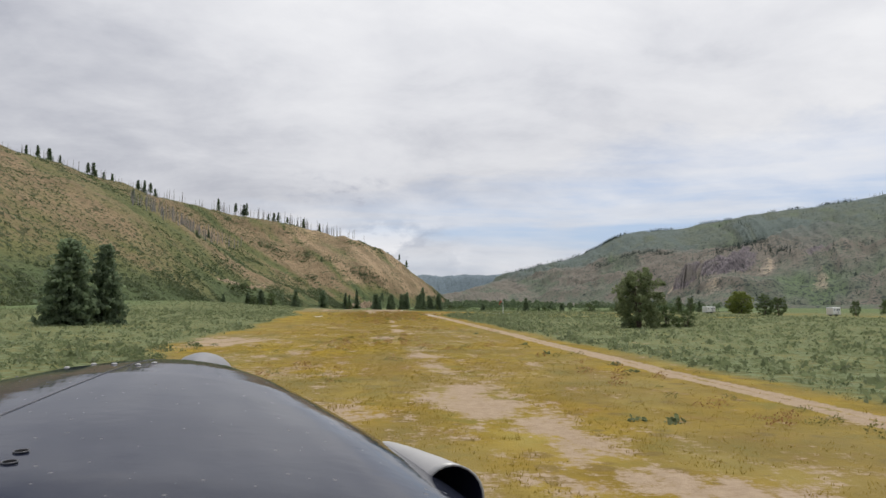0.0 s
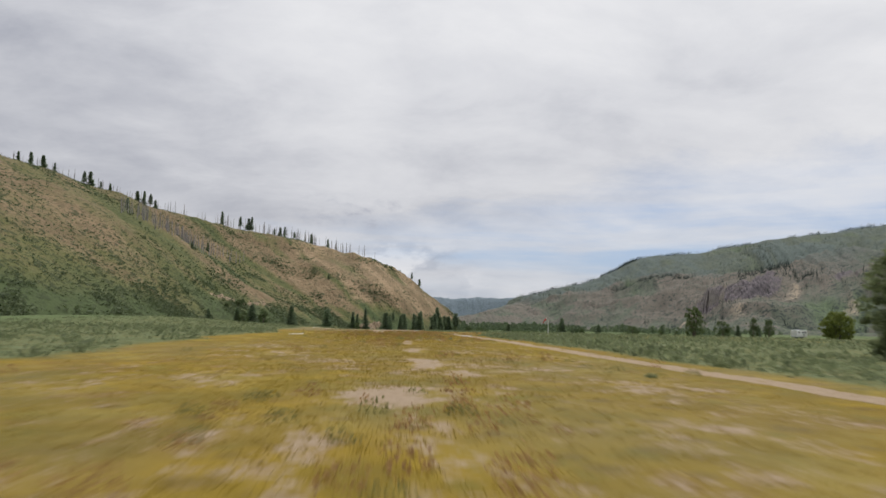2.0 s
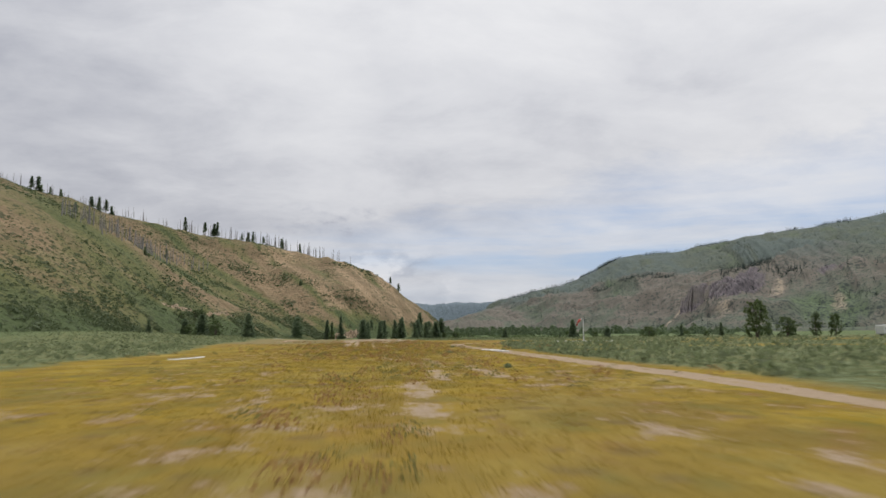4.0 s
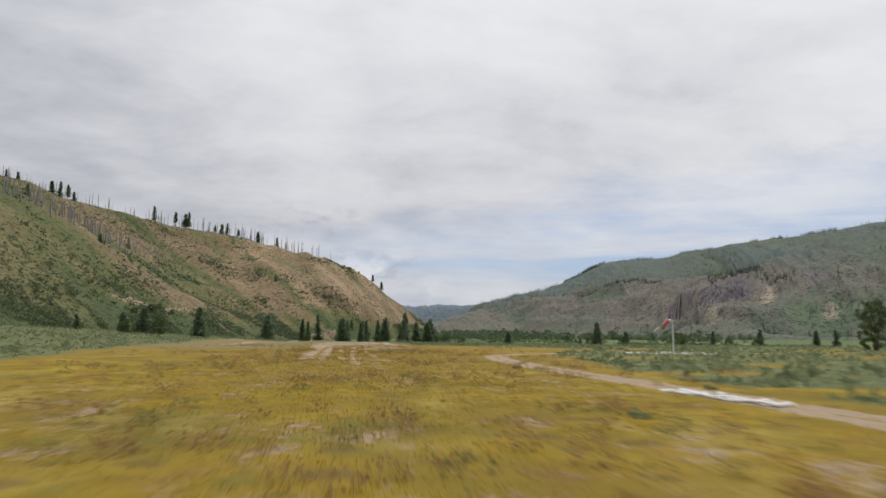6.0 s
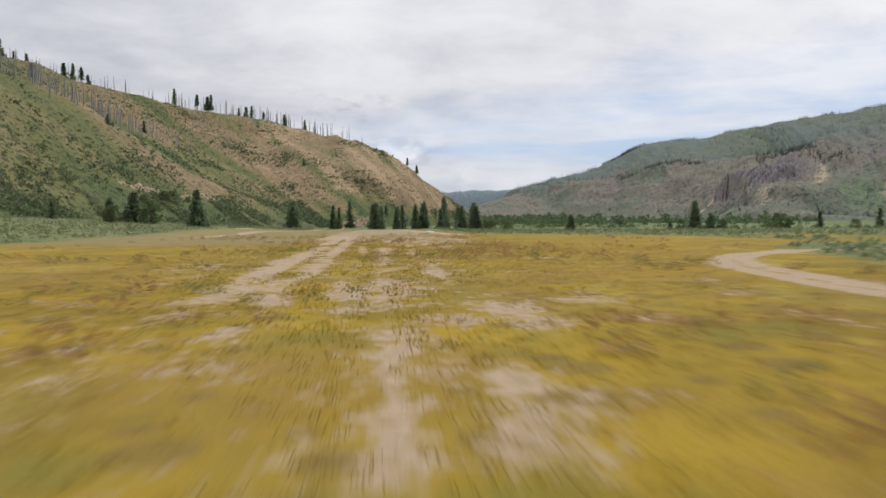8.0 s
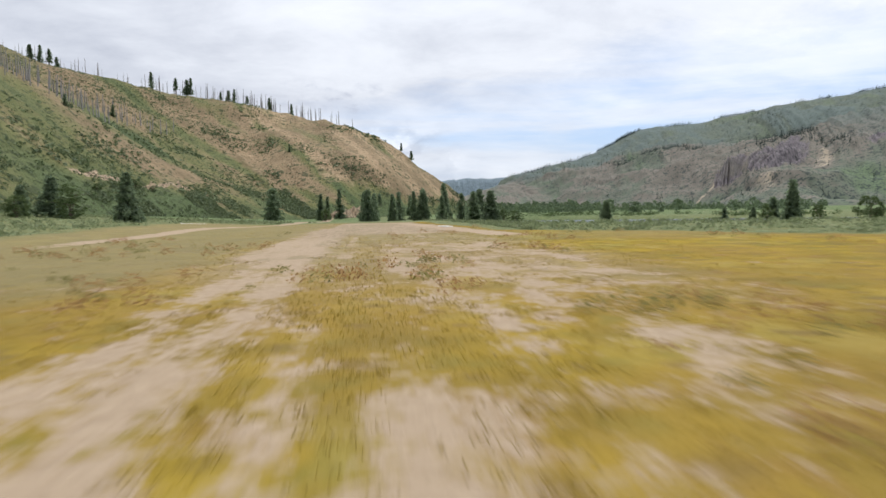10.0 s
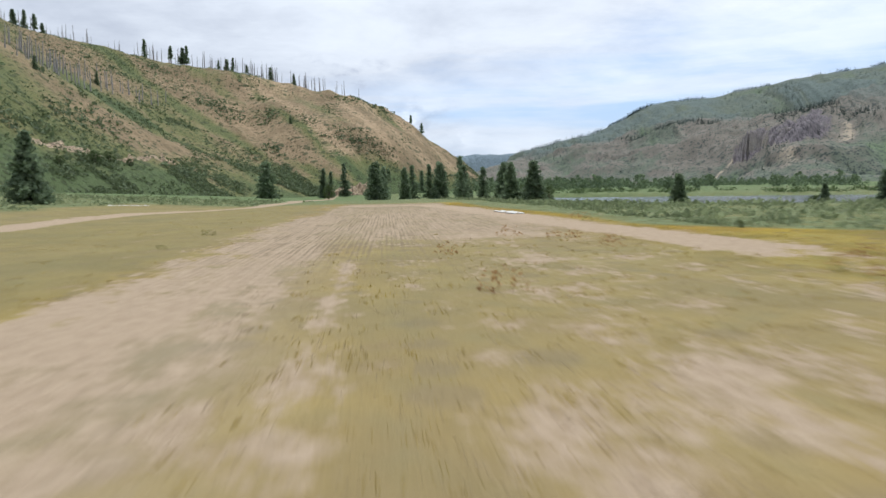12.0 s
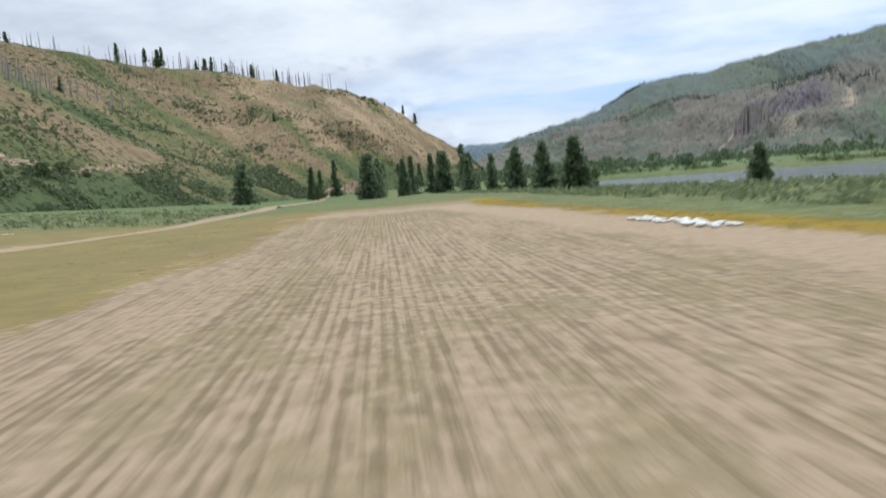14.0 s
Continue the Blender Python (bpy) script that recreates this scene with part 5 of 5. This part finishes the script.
# sagebrush on both sides of the strip
n = 31000
xx = np.concatenate([17 + 115 * r3.uniform(0, 1, n) ** 1.6, -19 - 95 * r3.uniform(0, 1, n // 2) ** 1.3])
yy = np.concatenate([r3.uniform(-5, 560, n), r3.uniform(-5, 520, n // 2)])
d, sg, md, rw, pl, ru, ol = masks(xx, yy)
keep = (sg > 0.5) & (d < 0.3) & (fbm(xx / 5, yy / 5, 3, 101) > -0.22) & (lake_depth(xx, yy) < -0.5)
xx, yy = xx[keep], yy[keep]
C = np.stack([xx, yy, ground_z(xx, yy) - 0.03], -1)
R = r3.uniform(0.2, 0.42, len(C)) * (1 + 1.3 * (r3.uniform(0, 1, len(C)) < 0.2))
# single bushes that have spread onto the strip and the track's verge
bx, by = np.array(((7.9, 160.7), (7.9, 191.9), (11.4, 222.4), (15.1, 202.3), (14.3, 47.1), (13.9, 42.5), (11.5, 94.1), (7.9, 24.5), (9.0, 24.0), (12.4, 58), (13.1, 71))).T
C = np.vstack([C, np.repeat(np.stack([bx, by, ground_z(bx, by) - 0.03], -1), 6, 0) + r3.normal(0, 0.09, (6 * len(bx), 3)) * (1, 1, 0.3)])
R = np.concatenate([R, r3.uniform(0.22, 0.36, 6 * len(bx))])
stuff("sagebrush", *clump_cloud(C, R, 8, r3, 0.8, 0.32), SAGE, "low grey-green sagebrush covering the flats", "sagebrush")


# darker bitterbrush standing among the sage
n = 900
xx, yy = np.concatenate([18 + 95 * r3.uniform(0, 1, n), -20 - 60 * r3.uniform(0, 1, n)]), np.concatenate([r3.uniform(0, 470, n), 20 + 450 * r3.uniform(0, 1, n) ** 1.6])
d, sg, md, rw, pl, ru, ol = masks(xx, yy)
keep = (sg > 0.6) & (d < 0.2) & (fbm(xx / 18, yy / 18, 2, 121) > 0.2 - 0.4 * (xx < 0)) & (lake_depth(xx, yy) < -0.5)
bx, by = -15.5 - 24 * r3.uniform(0, 1, 260) ** 1.3, r3.uniform(18, 72, 260)
xx, yy = np.concatenate([xx[keep], bx]), np.concatenate([yy[keep], by])
C = np.stack([xx, yy, ground_z(xx, yy) - 0.03], -1)
stuff("bitterbrush", *clump_cloud(C, r3.uniform(0.3, 0.75, len(C)), 40, r3, 0.8, 0.17), BITTER, "dark green bitterbrush shrubs among the sagebrush", "shrubs")

# grass and weeds on the strip
def blades(C, H, k, r, spread, thick):
    n = len(C)
    b = C[:, None] + np.concatenate([r.normal(0, spread, (n, k, 2)), np.zeros((n, k, 1))], -1)
    az = r.uniform(0, 6.28, (n, k))
    side = np.stack([np.cos(az), np.sin(az), np.zeros_like(az)], -1) * thick
    h = H[:, None] * r.uniform(0.6, 1.2, (n, k))
    tip = b + np.stack([r.normal(0, 0.35, (n, k)) * h, r.normal(0, 0.35, (n, k)) * h, h], -1)
    v = np.stack([b - side, b + side, tip], 2).reshape(-1, 3)
    return v, np.arange(len(v)).reshape(-1, 3)


n = 90000
xx, yy = r3.normal(0.5, 8.5, n), r3.uniform(2, 425, n)
d, sg, md, rw, pl, ru, ol = masks(xx, yy)
keep = (sg < 0.5) & (d + 0.5 * fbm(xx * 0.8, yy * 0.3, 3, 111) < 0.45) & (r3.uniform(0, 1, n) > 0.75 * rw + 0.4 * pl + 0.55 * ol)
xx, yy, rw = xx[keep], yy[keep], rw[keep]
C = np.stack([xx, yy, ground_z(xx, yy) - 0.02], -1)
pl = pl[keep] > r3.uniform(0, 1, len(C))
H = r3.uniform(0.05, 0.12, len(C)) * (1 - 0.5 * pl)
stuff("dry_grass", *blades(C[~pl], H[~pl], 5, r3, 0.10, 0.012), GRASS, "short dry yellow-green grass on the strip", "grass")
stuff("mown_grass", *blades(C[pl], H[pl], 5, r3, 0.10, 0.012), MOWN, "pale short-mown grass at the end of the strip", "grass")

n = 1900
xx, yy = np.concatenate([r3.normal(4, 7, n), r3.uniform(-26, 30, 1100)]), np.concatenate([r3.uniform(6, 370, n), r3.uniform(190, 345, 1100)])
d, sg, md, rw, pl, ru, ol = masks(xx, yy)
keep = (sg < 0.4) & (d < 0.75) & (rw < 0.5) & (pl < 0.55) & (fbm(xx / 7, yy / 11, 2, 131) > 0.04)
C = np.stack([xx[keep], yy[keep], ground_z(xx[keep], yy[keep])], -1)
half = r3.uniform(0, 1, len(C)) < 0.48
# clumps of dock that stand out on their own
dx, dy = np.array(((6.0, 212.5), (3.8, 210.8), (9.7, 214.8), (12.1, 216), (5.1, 229.1), (5.1, 225.2), (8.0, 221.3), (4.7, 235), (5.8, 236.6), (7.0, 171.8), (10.1, 168.5), (6.9, 347.9), (7.6, 347.2), (1.7, 341.2), (5.2, 349.4), (2.1, 331.8), (7.8, 342.6))).T
docks = np.stack([dx, dy, ground_z(dx, dy)], -1)
stuff("dock_weeds", *clump_cloud(np.vstack([C[half], docks]), np.concatenate([r3.uniform(0.22, 0.60, half.sum()), r3.uniform(0.4, 0.62, len(docks))]), 64, r3, 0.9, 0.11), RED, "rusty red dock weeds standing in the grass", "weeds")
stuff("grass_tussocks", *clump_cloud(C[~half], r3.uniform(0.20, 0.5, (~half).sum()), 64, r3, 0.75, 0.11), TUSSOCK, "olive-green tussocks standing in the dry grass", "tussocks")

# ---- windsock, markers, trailers ----
def bm_part(name, bm, mat, parent, label="", bevel=0.0):
    if bevel:
        bmesh.ops.bevel(bm, geom=bm.edges[:], offset=bevel, segments=2, affect="EDGES", profile=0.6)
    me = bpy.data.meshes.new(name)
    bm.to_mesh(me)
    bm.free()
    me.materials.append(mat)
    return part(name, me, parent, label)


def box(x, y, z, sx, sy, sz):
    bm = bmesh.new()
    bmesh.ops.create_cube(bm, size=1.0, matrix=Matrix.Translation((x, y, z)) @ Matrix.Diagonal((sx, sy, sz, 1)))
    return bm


FABRIC_RED = simple("faded_red_fabric", (0.52, 0.07, 0.06), (0.66, 0.13, 0.10), 2.5, 0.8, relief=0.2)
FABRIC_WHITE = simple("white_fabric", (0.66, 0.62, 0.60), (0.80, 0.78, 0.75), 2.5, 0.8, relief=0.2)
STEEL = simple("galvanised_steel", (0.40, 0.41, 0.42), (0.55, 0.56, 0.57), 3.0, 0.5, 0.7, 0.1)


def build_windsock(x, y):
    root = new("windsock")
    root.location = (x, y, on_ground(x, y))
    v, f = tube([(0, 0, -0.2), (0, 0, 2.0), (0, 0, 4.3)], [0.10, 0.095, 0.08], 12)
    part("pole", mesh_from("pole", v, f, WHITE_PAINT, True), root, "white painted steel pole")
    v, f = tube([(0, 0, 4.25), (0, 0, 4.42), (-0.02, 0, 4.5)], [0.07, 0.07, 0.02], 10)
    part("swivel", mesh_from("swivel", v, f, STEEL, True), root)
    ang = np.linspace(0, 2 * np.pi, 17)
    hoop = np.stack([-0.35 + 0 * ang, 0.27 * np.cos(ang), 4.38 + 0.27 * np.sin(ang)], -1)
    v, f = tube(hoop, np.full(17, 0.018), 6)
    part("hoop", mesh_from("hoop", v, f, STEEL, True), root)
    v, f = tube([(0, 0, 4.4), (-0.2, 0, 4.4), (-0.36, 0, 4.4)], [0.02, 0.02, 0.02], 6)
    part("arm", mesh_from("arm", v, f, STEEL, True), root)
    cone = [(-0.35, 0, 4.38), (-0.65, 0.02, 4.32), (-0.92, 0.03, 4.12), (-1.12, 0.05, 3.82), (-1.28, 0.05, 3.5), (-1.40, 0.04, 3.2)]
    radius = [0.27, 0.25, 0.215, 0.19, 0.16, 0.12]
    v, f = tube([cone[0], (-0.44, 0.006, 4.362), (-0.53, 0.012, 4.344)], [0.27, 0.264, 0.258], 18)
    part("sock_mouth", mesh_from("sock_mouth", v, f, FABRIC_WHITE, True), root, "white band at the mouth of the sock")
    v, f = tube([(-0.53, 0.012, 4.344)] + cone[1:], [0.258] + radius[1:], 18)
    part("sock_tail", mesh_from("sock_tail", v, f, FABRIC_RED, True), root, "drooping faded red sock")
    tagged(root, "red and white windsock drooping from a white pole", "windsock")


build_windsock(44.1, 271.0)


def stone_mesh(seed):
    r = np.random.default_rng(seed)
    bm = bmesh.new()
    bmesh.ops.create_icosphere(bm, subdivisions=1, radius=0.5)
    for v in bm.verts:
        v.co *= r.uniform(0.8, 1.15)
        v.co.z *= 0.42
    me = bpy.data.meshes.new("stone")
    bm.to_mesh(me)
    bm.free()
    me.materials.append(WHITE_STONE)
    return me


STONES = [stone_mesh(i) for i in range(4)]


def stone_row(name, x0, y0, x1, y1, rows, size, label, group):
    """White stones laid side by side from one point to another."""
    r = np.random.default_rng(int(abs(x0) * 10 + y0))
    root = new(name)
    root.location = ((x0 + x1) / 2, (y0 + y1) / 2, on_ground((x0 + x1) / 2, (y0 + y1) / 2))
    L = math.hypot(x1 - x0, y1 - y0)
    ux, uy = (x1 - x0) / L, (y1 - y0) / L
    n = max(2, int(L / (size * 0.8)))
    for i in range(n):
        for j in range(rows):
            a, b = (i + 0.5) / n * L - L / 2 + r.normal(0, 0.10), (j - (rows - 1) / 2) * size * 0.8 + r.normal(0, 0.11)
            if rows > 1 and (r.random() < 0.22 or (j in (0, rows - 1) and r.random() < 0.45)):
                continue
            st = part("stone", STONES[r.integers(4)], root)
            px, py = ux * a - uy * b, uy * a + ux * b
            k = size * r.uniform(0.6, 1.35)
            st.matrix_basis = place(px, py, on_ground(root.location.x + px, root.location.y + py) - root.location.z + 0.06 * k, r.uniform(0, 6.28), k)
    return tagged(root, label, "edge marker", group)


for x0, y0, x1, y1, rows in ((10.1, 384.8, 10.8, 377.4, 4), (13.0, 201.8, 13.8, 194.8, 4), (-14.6, 188, -15.6, 181, 3), (-33.8, 425.5, -37.6, 419.0, 2)):
    stone_row("strip_marker", x0, y0, x1, y1, rows, 0.34, "low bed of whitewashed stones marking the strip edge", "whitewashed strip markers")
for i in range(12):
    a = 2 * math.pi * (i + 0.3) / 12
    c, d = (44 + 6 * math.cos(a), 271 + 6 * math.sin(a)), (44 + 6 * math.cos(a + 0.36), 271 + 6 * math.sin(a + 0.36))
    stone_row("circle_segment", *c, *d, 1, 0.42, "short arc of whitewashed stones round the windsock", "segmented circle")

RUBBER = simple("black_rubber", (0.02, 0.02, 0.02), (0.035, 0.035, 0.035), 8.0, 0.8, relief=0.3)
TINTED = simple("dark_tinted_glass", (0.02, 0.022, 0.025), (0.03, 0.032, 0.036), 1.0, 0.08, relief=0.0)


def trailer(x, y, turn, length):
    root = new("camping_trailer")
    root.matrix_basis = place(x, y, on_ground(x, y), turn)
    bm_part("body", box(0, 0, 1.75, length, 2.3, 2.3), WHITE_PAINT, root, bevel=0.22)
    bm_part("underframe", box(0.3, 0, 0.52, length + 1.0, 1.6, 0.14), STEEL, root)
    for k in (-0.3, 0.05, 0.32):
        for side in (-1, 1):
            bm_part("window", box(k * length, side * 1.155, 2.05, 0.62, 0.03, 0.40), TINTED, root, "dark tinted window")
    bm_part("door", box(0.17 * length, -1.157, 1.65, 0.62, 0.03, 1.75), STEEL, root, "pale grey entrance door")
    bm_part("roof_vent", box(-0.1 * length, 0, 2.96, 0.7, 0.6, 0.14), WHITE_PAINT, root)
    for side in (-1, 1):
        for k in (-0.42, 0.42):
            bm = bmesh.new()
            bmesh.ops.create_cone(bm, cap_ends=True, segments=20, radius1=0.36, radius2=0.36, depth=0.22, matrix=Matrix.Translation((k, side * 0.95, 0.36)) @ Matrix.Rotation(math.pi / 2, 4, "X"))
            bm_part("wheel", bm, RUBBER, root)
    return tagged(root, "white camping trailer parked beyond the sagebrush", "trailer", "parked trailers")


trailer(139.5, 311, 0.5, 6.0)
trailer(150.5, 240, 0.5, 4.8)
# ---- the aircraft's nose, in flight low over the start of the strip ----
PAINT = simple("glossy_dark_grey_paint", (0.010, 0.014, 0.030), (0.016, 0.021, 0.040), 2.0, 0.03, 0.0, 0.02, 6.0)
PAINT.node_tree.nodes["Principled BSDF"].inputs["IOR"].default_value = 1.24


def dusty(m, size, tone):
    """Specks of dried dust on a glossy paint."""
    nt = m.node_tree
    b = nt.nodes["Principled BSDF"]
    tc = nt.nodes.new("ShaderNodeTexCoord")
    film = noise_node(nt, tc.outputs["Object"], 5.0, 6, 0.65, offset=(2, 5, 1))
    spot = dots(nt, tc.outputs["Object"], size, maths(nt, "SUBTRACT", film, 0.30), 0.05, 0.16)
    under = b.inputs["Base Color"].links[0].from_socket
    veil = ramp(nt, film, [(0.45, (0, 0, 0, 1)), (0.75, (0.10, 0.10, 0.10, 1))])
    col = mix(nt, veil, under, tone)
    nt.links.new(mix(nt, maths(nt, "MULTIPLY", spot, 0.55), col, tone), b.inputs["Base Color"])
    nt.links.new(maths(nt, "ADD", 0.03, maths(nt, "ADD", maths(nt, "MULTIPLY", spot, 0.5), maths(nt, "MULTIPLY", film, 0.05))), b.inputs["Roughness"])


dusty(PAINT, 0.028, (0.30, 0.29, 0.28))
EDGE_PAINT = simple("pale_grey_metal_lip", (0.36, 0.355, 0.345), (0.47, 0.46, 0.45), 2.0, 0.4, 0.2, 0.05)
SPINNER = simple("grey_painted_spinner", (0.17, 0.17, 0.18), (0.25, 0.25, 0.26), 3.0, 0.35, 0.3, 0.05)
NAVY = simple("dark_navy_lining", (0.004, 0.005, 0.02), (0.008, 0.01, 0.03), 4.0, 0.7)
DULL = simple("dull_grey_metal", (0.10, 0.10, 0.11), (0.16, 0.16, 0.17), 3.0, 0.4, 0.4, 0.05)
VINYL = simple("grey_woven_glareshield_cloth", (0.055, 0.052, 0.068), (0.13, 0.125, 0.155), 60.0, 0.95, relief=0.8)
BLACK = simple("black_rubber_seal", (0.003, 0.003, 0.0035), (0.006, 0.006, 0.0065), 9.0, 0.95)
BLACK.node_tree.nodes["Principled BSDF"].inputs["Specular IOR Level"].default_value = 0.1


def build_aircraft_nose():
    base = pose(-0.646, 0.0, 3.032, 2.54, -0.95, 0)
    root = new("aircraft_nose")
    root.matrix_basis = base
    cx = -0.56
    ys = np.array([0.575, 0.72, 0.85, 1.0, 1.2, 1.4, 1.6, 1.8, 1.95, 2.05, 2.12])
    wide = np.array([0.862, 0.835, 0.805, 0.765, 0.705, 0.63, 0.54, 0.435, 0.34, 0.255, 0.13])
    top = np.array([-0.236, -0.218, -0.211, -0.21, -0.207, -0.204, -0.202, -0.205, -0.214, -0.236, -0.29])
    rise = np.array([0.20, 0.20, 0.205, 0.21, 0.22, 0.225, 0.225, 0.21, 0.19, 0.16, 0.10])
    yy = np.linspace(0.575, 2.12, 62)
    w, t, b = np.interp(yy, ys, wide), np.interp(yy, ys, top), np.interp(yy, ys, rise)
    th = np.linspace(0, np.pi, 65)
    X = cx - np.sign(np.cos(th)) * np.abs(np.cos(th)) ** 0.9 * w[:, None]
    Z = (t - b)[:, None] + np.sin(th) ** 0.85 * b[:, None]
    under = np.linspace(np.pi, 2 * np.pi, 40)[1:]
    X = np.concatenate([X, cx - np.sign(np.cos(under))[None] * np.abs(np.cos(under))[None] ** 0.7 * w[:, None]], 1)
    Z = np.concatenate([Z, (t - b)[:, None] + -np.abs(np.sin(under))[None] ** 0.8 * (0.8 * w)[:, None]], 1)
    Y = np.repeat(yy[:, None], X.shape[1], 1)
    v, f = np.stack([X, Y, Z], -1).reshape(-1, 3), grid_faces(len(yy), X.shape[1])
    cowl = part("cowling", mesh_from("cowling", v, f, PAINT, True), root, "glossy dark grey engine cowling with reflections")
    sol = cowl.modifiers.new("thick", "SOLIDIFY")
    sol.thickness = 0.004

    def top_at(x, y, up=0.0):
        ww, tt, bb = np.interp(y, yy, w), np.interp(y, yy, t), np.interp(y, yy, b)
        c = min(0.999, abs(x - cx) / ww) ** (1 / 0.9)
        return (x, y, tt - bb + math.sin(math.acos(c)) ** 0.85 * bb + up)

    # hinge line and rear seam
    v, f = tube([top_at(cx, y, 0.001) for y in np.linspace(0.7, 2.0, 20)], np.full(20, 0.0006), 6)
    part("hinge_line", mesh_from("hinge_line", v, f, DULL, True), cowl, "thin steel hinge along the top")
    v, f = tube([top_at(x, 0.745, -0.0005) for x in np.linspace(cx, 0.17, 30)], np.full(30, 0.0018), 6)
    part("panel_seam", mesh_from("panel_seam", v, f, BLACK, True), cowl)
    rivet = bmesh.new()
    bmesh.ops.create_uvsphere(rivet, u_segments=10, v_segments=6, radius=0.0028)
    for q in rivet.verts:
        q.co.z *= 0.45
    rm = bpy.data.meshes.new("rivet")
    rivet.to_mesh(rm)
    rivet.free()
    rm.materials.append(DULL)
    spots = [(x, 0.70) for x in np.linspace(-0.52, 0.12, 17)] + [(-0.84, 1.6), (-0.78, 1.7)]
    for x, y in spots:
        part("rivet", rm, cowl).location = top_at(x, y, 0.001)
    # two recessed turn fasteners; front-edge rivets take a pale colour for their highlights
    for x, y in ((-0.42, 0.90), (-0.43, 0.95)):
        bm = bmesh.new()
        bmesh.ops.create_cone(bm, cap_ends=True, segments=20, radius1=0.0075, radius2=0.0068, depth=0.003)
        fast = bm_part("fastener", bm, BLACK, cowl, "dark recessed turn fastener")
        fast.location = top_at(x, y, 0.001)
        ring = np.linspace(0, 2 * np.pi, 21)
        v, f = tube(np.stack([0.0085 * np.cos(ring), 0.0085 * np.sin(ring), 0.0006 + 0 * ring], -1), np.full(21, 0.0008), 6)
        part("rim", mesh_from("rim", v, f, DULL, True), fast, "worn metal rim")
    bright = rm.copy()
    bright.materials[0] = EDGE_PAINT
    for x, y in ((-0.72, 1.81), (-0.66, 1.81), (-0.60, 1.77), (-0.54, 1.745), (-0.515, 1.78)):
        q = part("rivet", bright, cowl, "rivet with its highlight painted pale")
        q.location, q.scale = top_at(x, y, 0.001), (2.4, 2.4, 2.4)
    # spinner fairing at the front
    bm = bmesh.new()
    bmesh.ops.create_uvsphere(bm, u_segments=28, v_segments=14, radius=0.1, matrix=Matrix.Translation((-0.50, 2.16, -0.318)) @ Matrix.Diagonal((0.95, 1.7, 0.95, 1)))
    for q in bm.faces:
        q.smooth = True
    bm_part("spinner", bm, SPINNER, root, "dull grey spinner beyond the cowling")
    # side scoop, open to the rear
    n, k = 14, 25
    sy = np.linspace(1.36, 1.13, n)
    rad = np.linspace(0.02, 0.05, n) ** 0.6 * 0.05 ** 0.4
    ang = np.linspace(-np.pi, np.pi, k)
    SX = (0.01 + 0.099 * np.linspace(0, 1, n) ** 0.9)[:, None] + rad[:, None] * 0.92 * np.cos(ang)[None]
    SZ = (-0.332 - 0.007 * np.linspace(0, 1, n))[:, None] + rad[:, None] * np.sin(ang)[None]
    v = np.stack([SX, np.repeat(sy[:, None], k, 1), SZ], -1).reshape(-1, 3)
    sc = part("exhaust_scoop", mesh_from("exhaust_scoop", v, grid_faces(n, k), EDGE_PAINT, True), root, "pale metal scoop with dark open rear")
    so = sc.modifiers.new("thick", "SOLIDIFY")
    so.thickness, so.offset = 0.003, 0
    lin = v.reshape(n, k, 3)[2:].copy()
    mid = lin.mean(1, keepdims=True)
    lin = mid + (lin - mid) * 0.95
    plug_v = np.concatenate([lin.reshape(-1, 3)])
    part("lining", mesh_from("lining", plug_v, grid_faces(n - 2, k), NAVY, True), sc, "dark navy lining")
    # glareshield, its seal and defrost slot
    gx, gs = np.meshgrid(np.linspace(-0.62, 0.22, 40), np.linspace(0, 1, 14))
    lip = lambda x: -0.160 - 1.15 * np.clip(x + 0.34, 0, 1) ** 2
    gy = 0.543 - gs * 0.25
    gz = lip(gx) - 0.012 - 0.05 * gs
    part("glareshield", mesh_from("glareshield", np.stack([gx, gy, gz], -1).reshape(-1, 3), grid_faces(14, 40), VINYL, True), root, "grey woven cloth glareshield").modifiers.new("thick", "SOLIDIFY").thickness = 0.01
    x1 = np.linspace(-0.62, 0.22, 40)
    v, f = tube(np.stack([x1, np.full(40, 0.55), lip(x1)], -1), np.full(40, 0.012), 10)
    part("windscreen_seal", mesh_from("windscreen_seal", v, f, BLACK, True), root, "black rubber windscreen seal")
    x2 = np.linspace(-0.62, -0.25, 24)
    v, f = tube(np.stack([x2, np.full(24, 0.526), lip(x2) - 0.006], -1), np.append(np.full(23, 0.016), 0.008), 10)
    vent = part("defrost_vent", mesh_from("defrost_vent", v, f, BLACK, True), root, "black perforated defrost slot")
    for x in np.arange(-0.40, -0.26, 0.016):
        ang = np.linspace(0, 2 * np.pi, 13)
        v, f = tube(np.stack([x + 0.005 * np.cos(ang), 0.520 + 0.004 * np.sin(ang), lip(x) + 0.008 + 0 * ang], -1), np.full(13, 0.0012), 5)
        part("vent_hole_rim", mesh_from("vent_hole_rim", v, f, DULL, True), vent)
    # engine bay closing wall
    mid = np.array([cx, 0.592, -0.6])
    rings = [np.stack([X[0], np.full(X.shape[1], 0.592), Z[0]], -1) * k + mid * (1 - k) for k in (0.985, 0.7, 0.4, 0.02)]
    part("firewall", mesh_from("firewall", np.vstack(rings), grid_faces(4, X.shape[1]), NAVY), root, "dark firewall behind the cowling").modifiers.new("thick", "SOLIDIFY").thickness = 0.006
    tagged(root, "glossy dark grey light aircraft nose flying low, cowling and glareshield", "aircraft")


build_aircraft_nose()
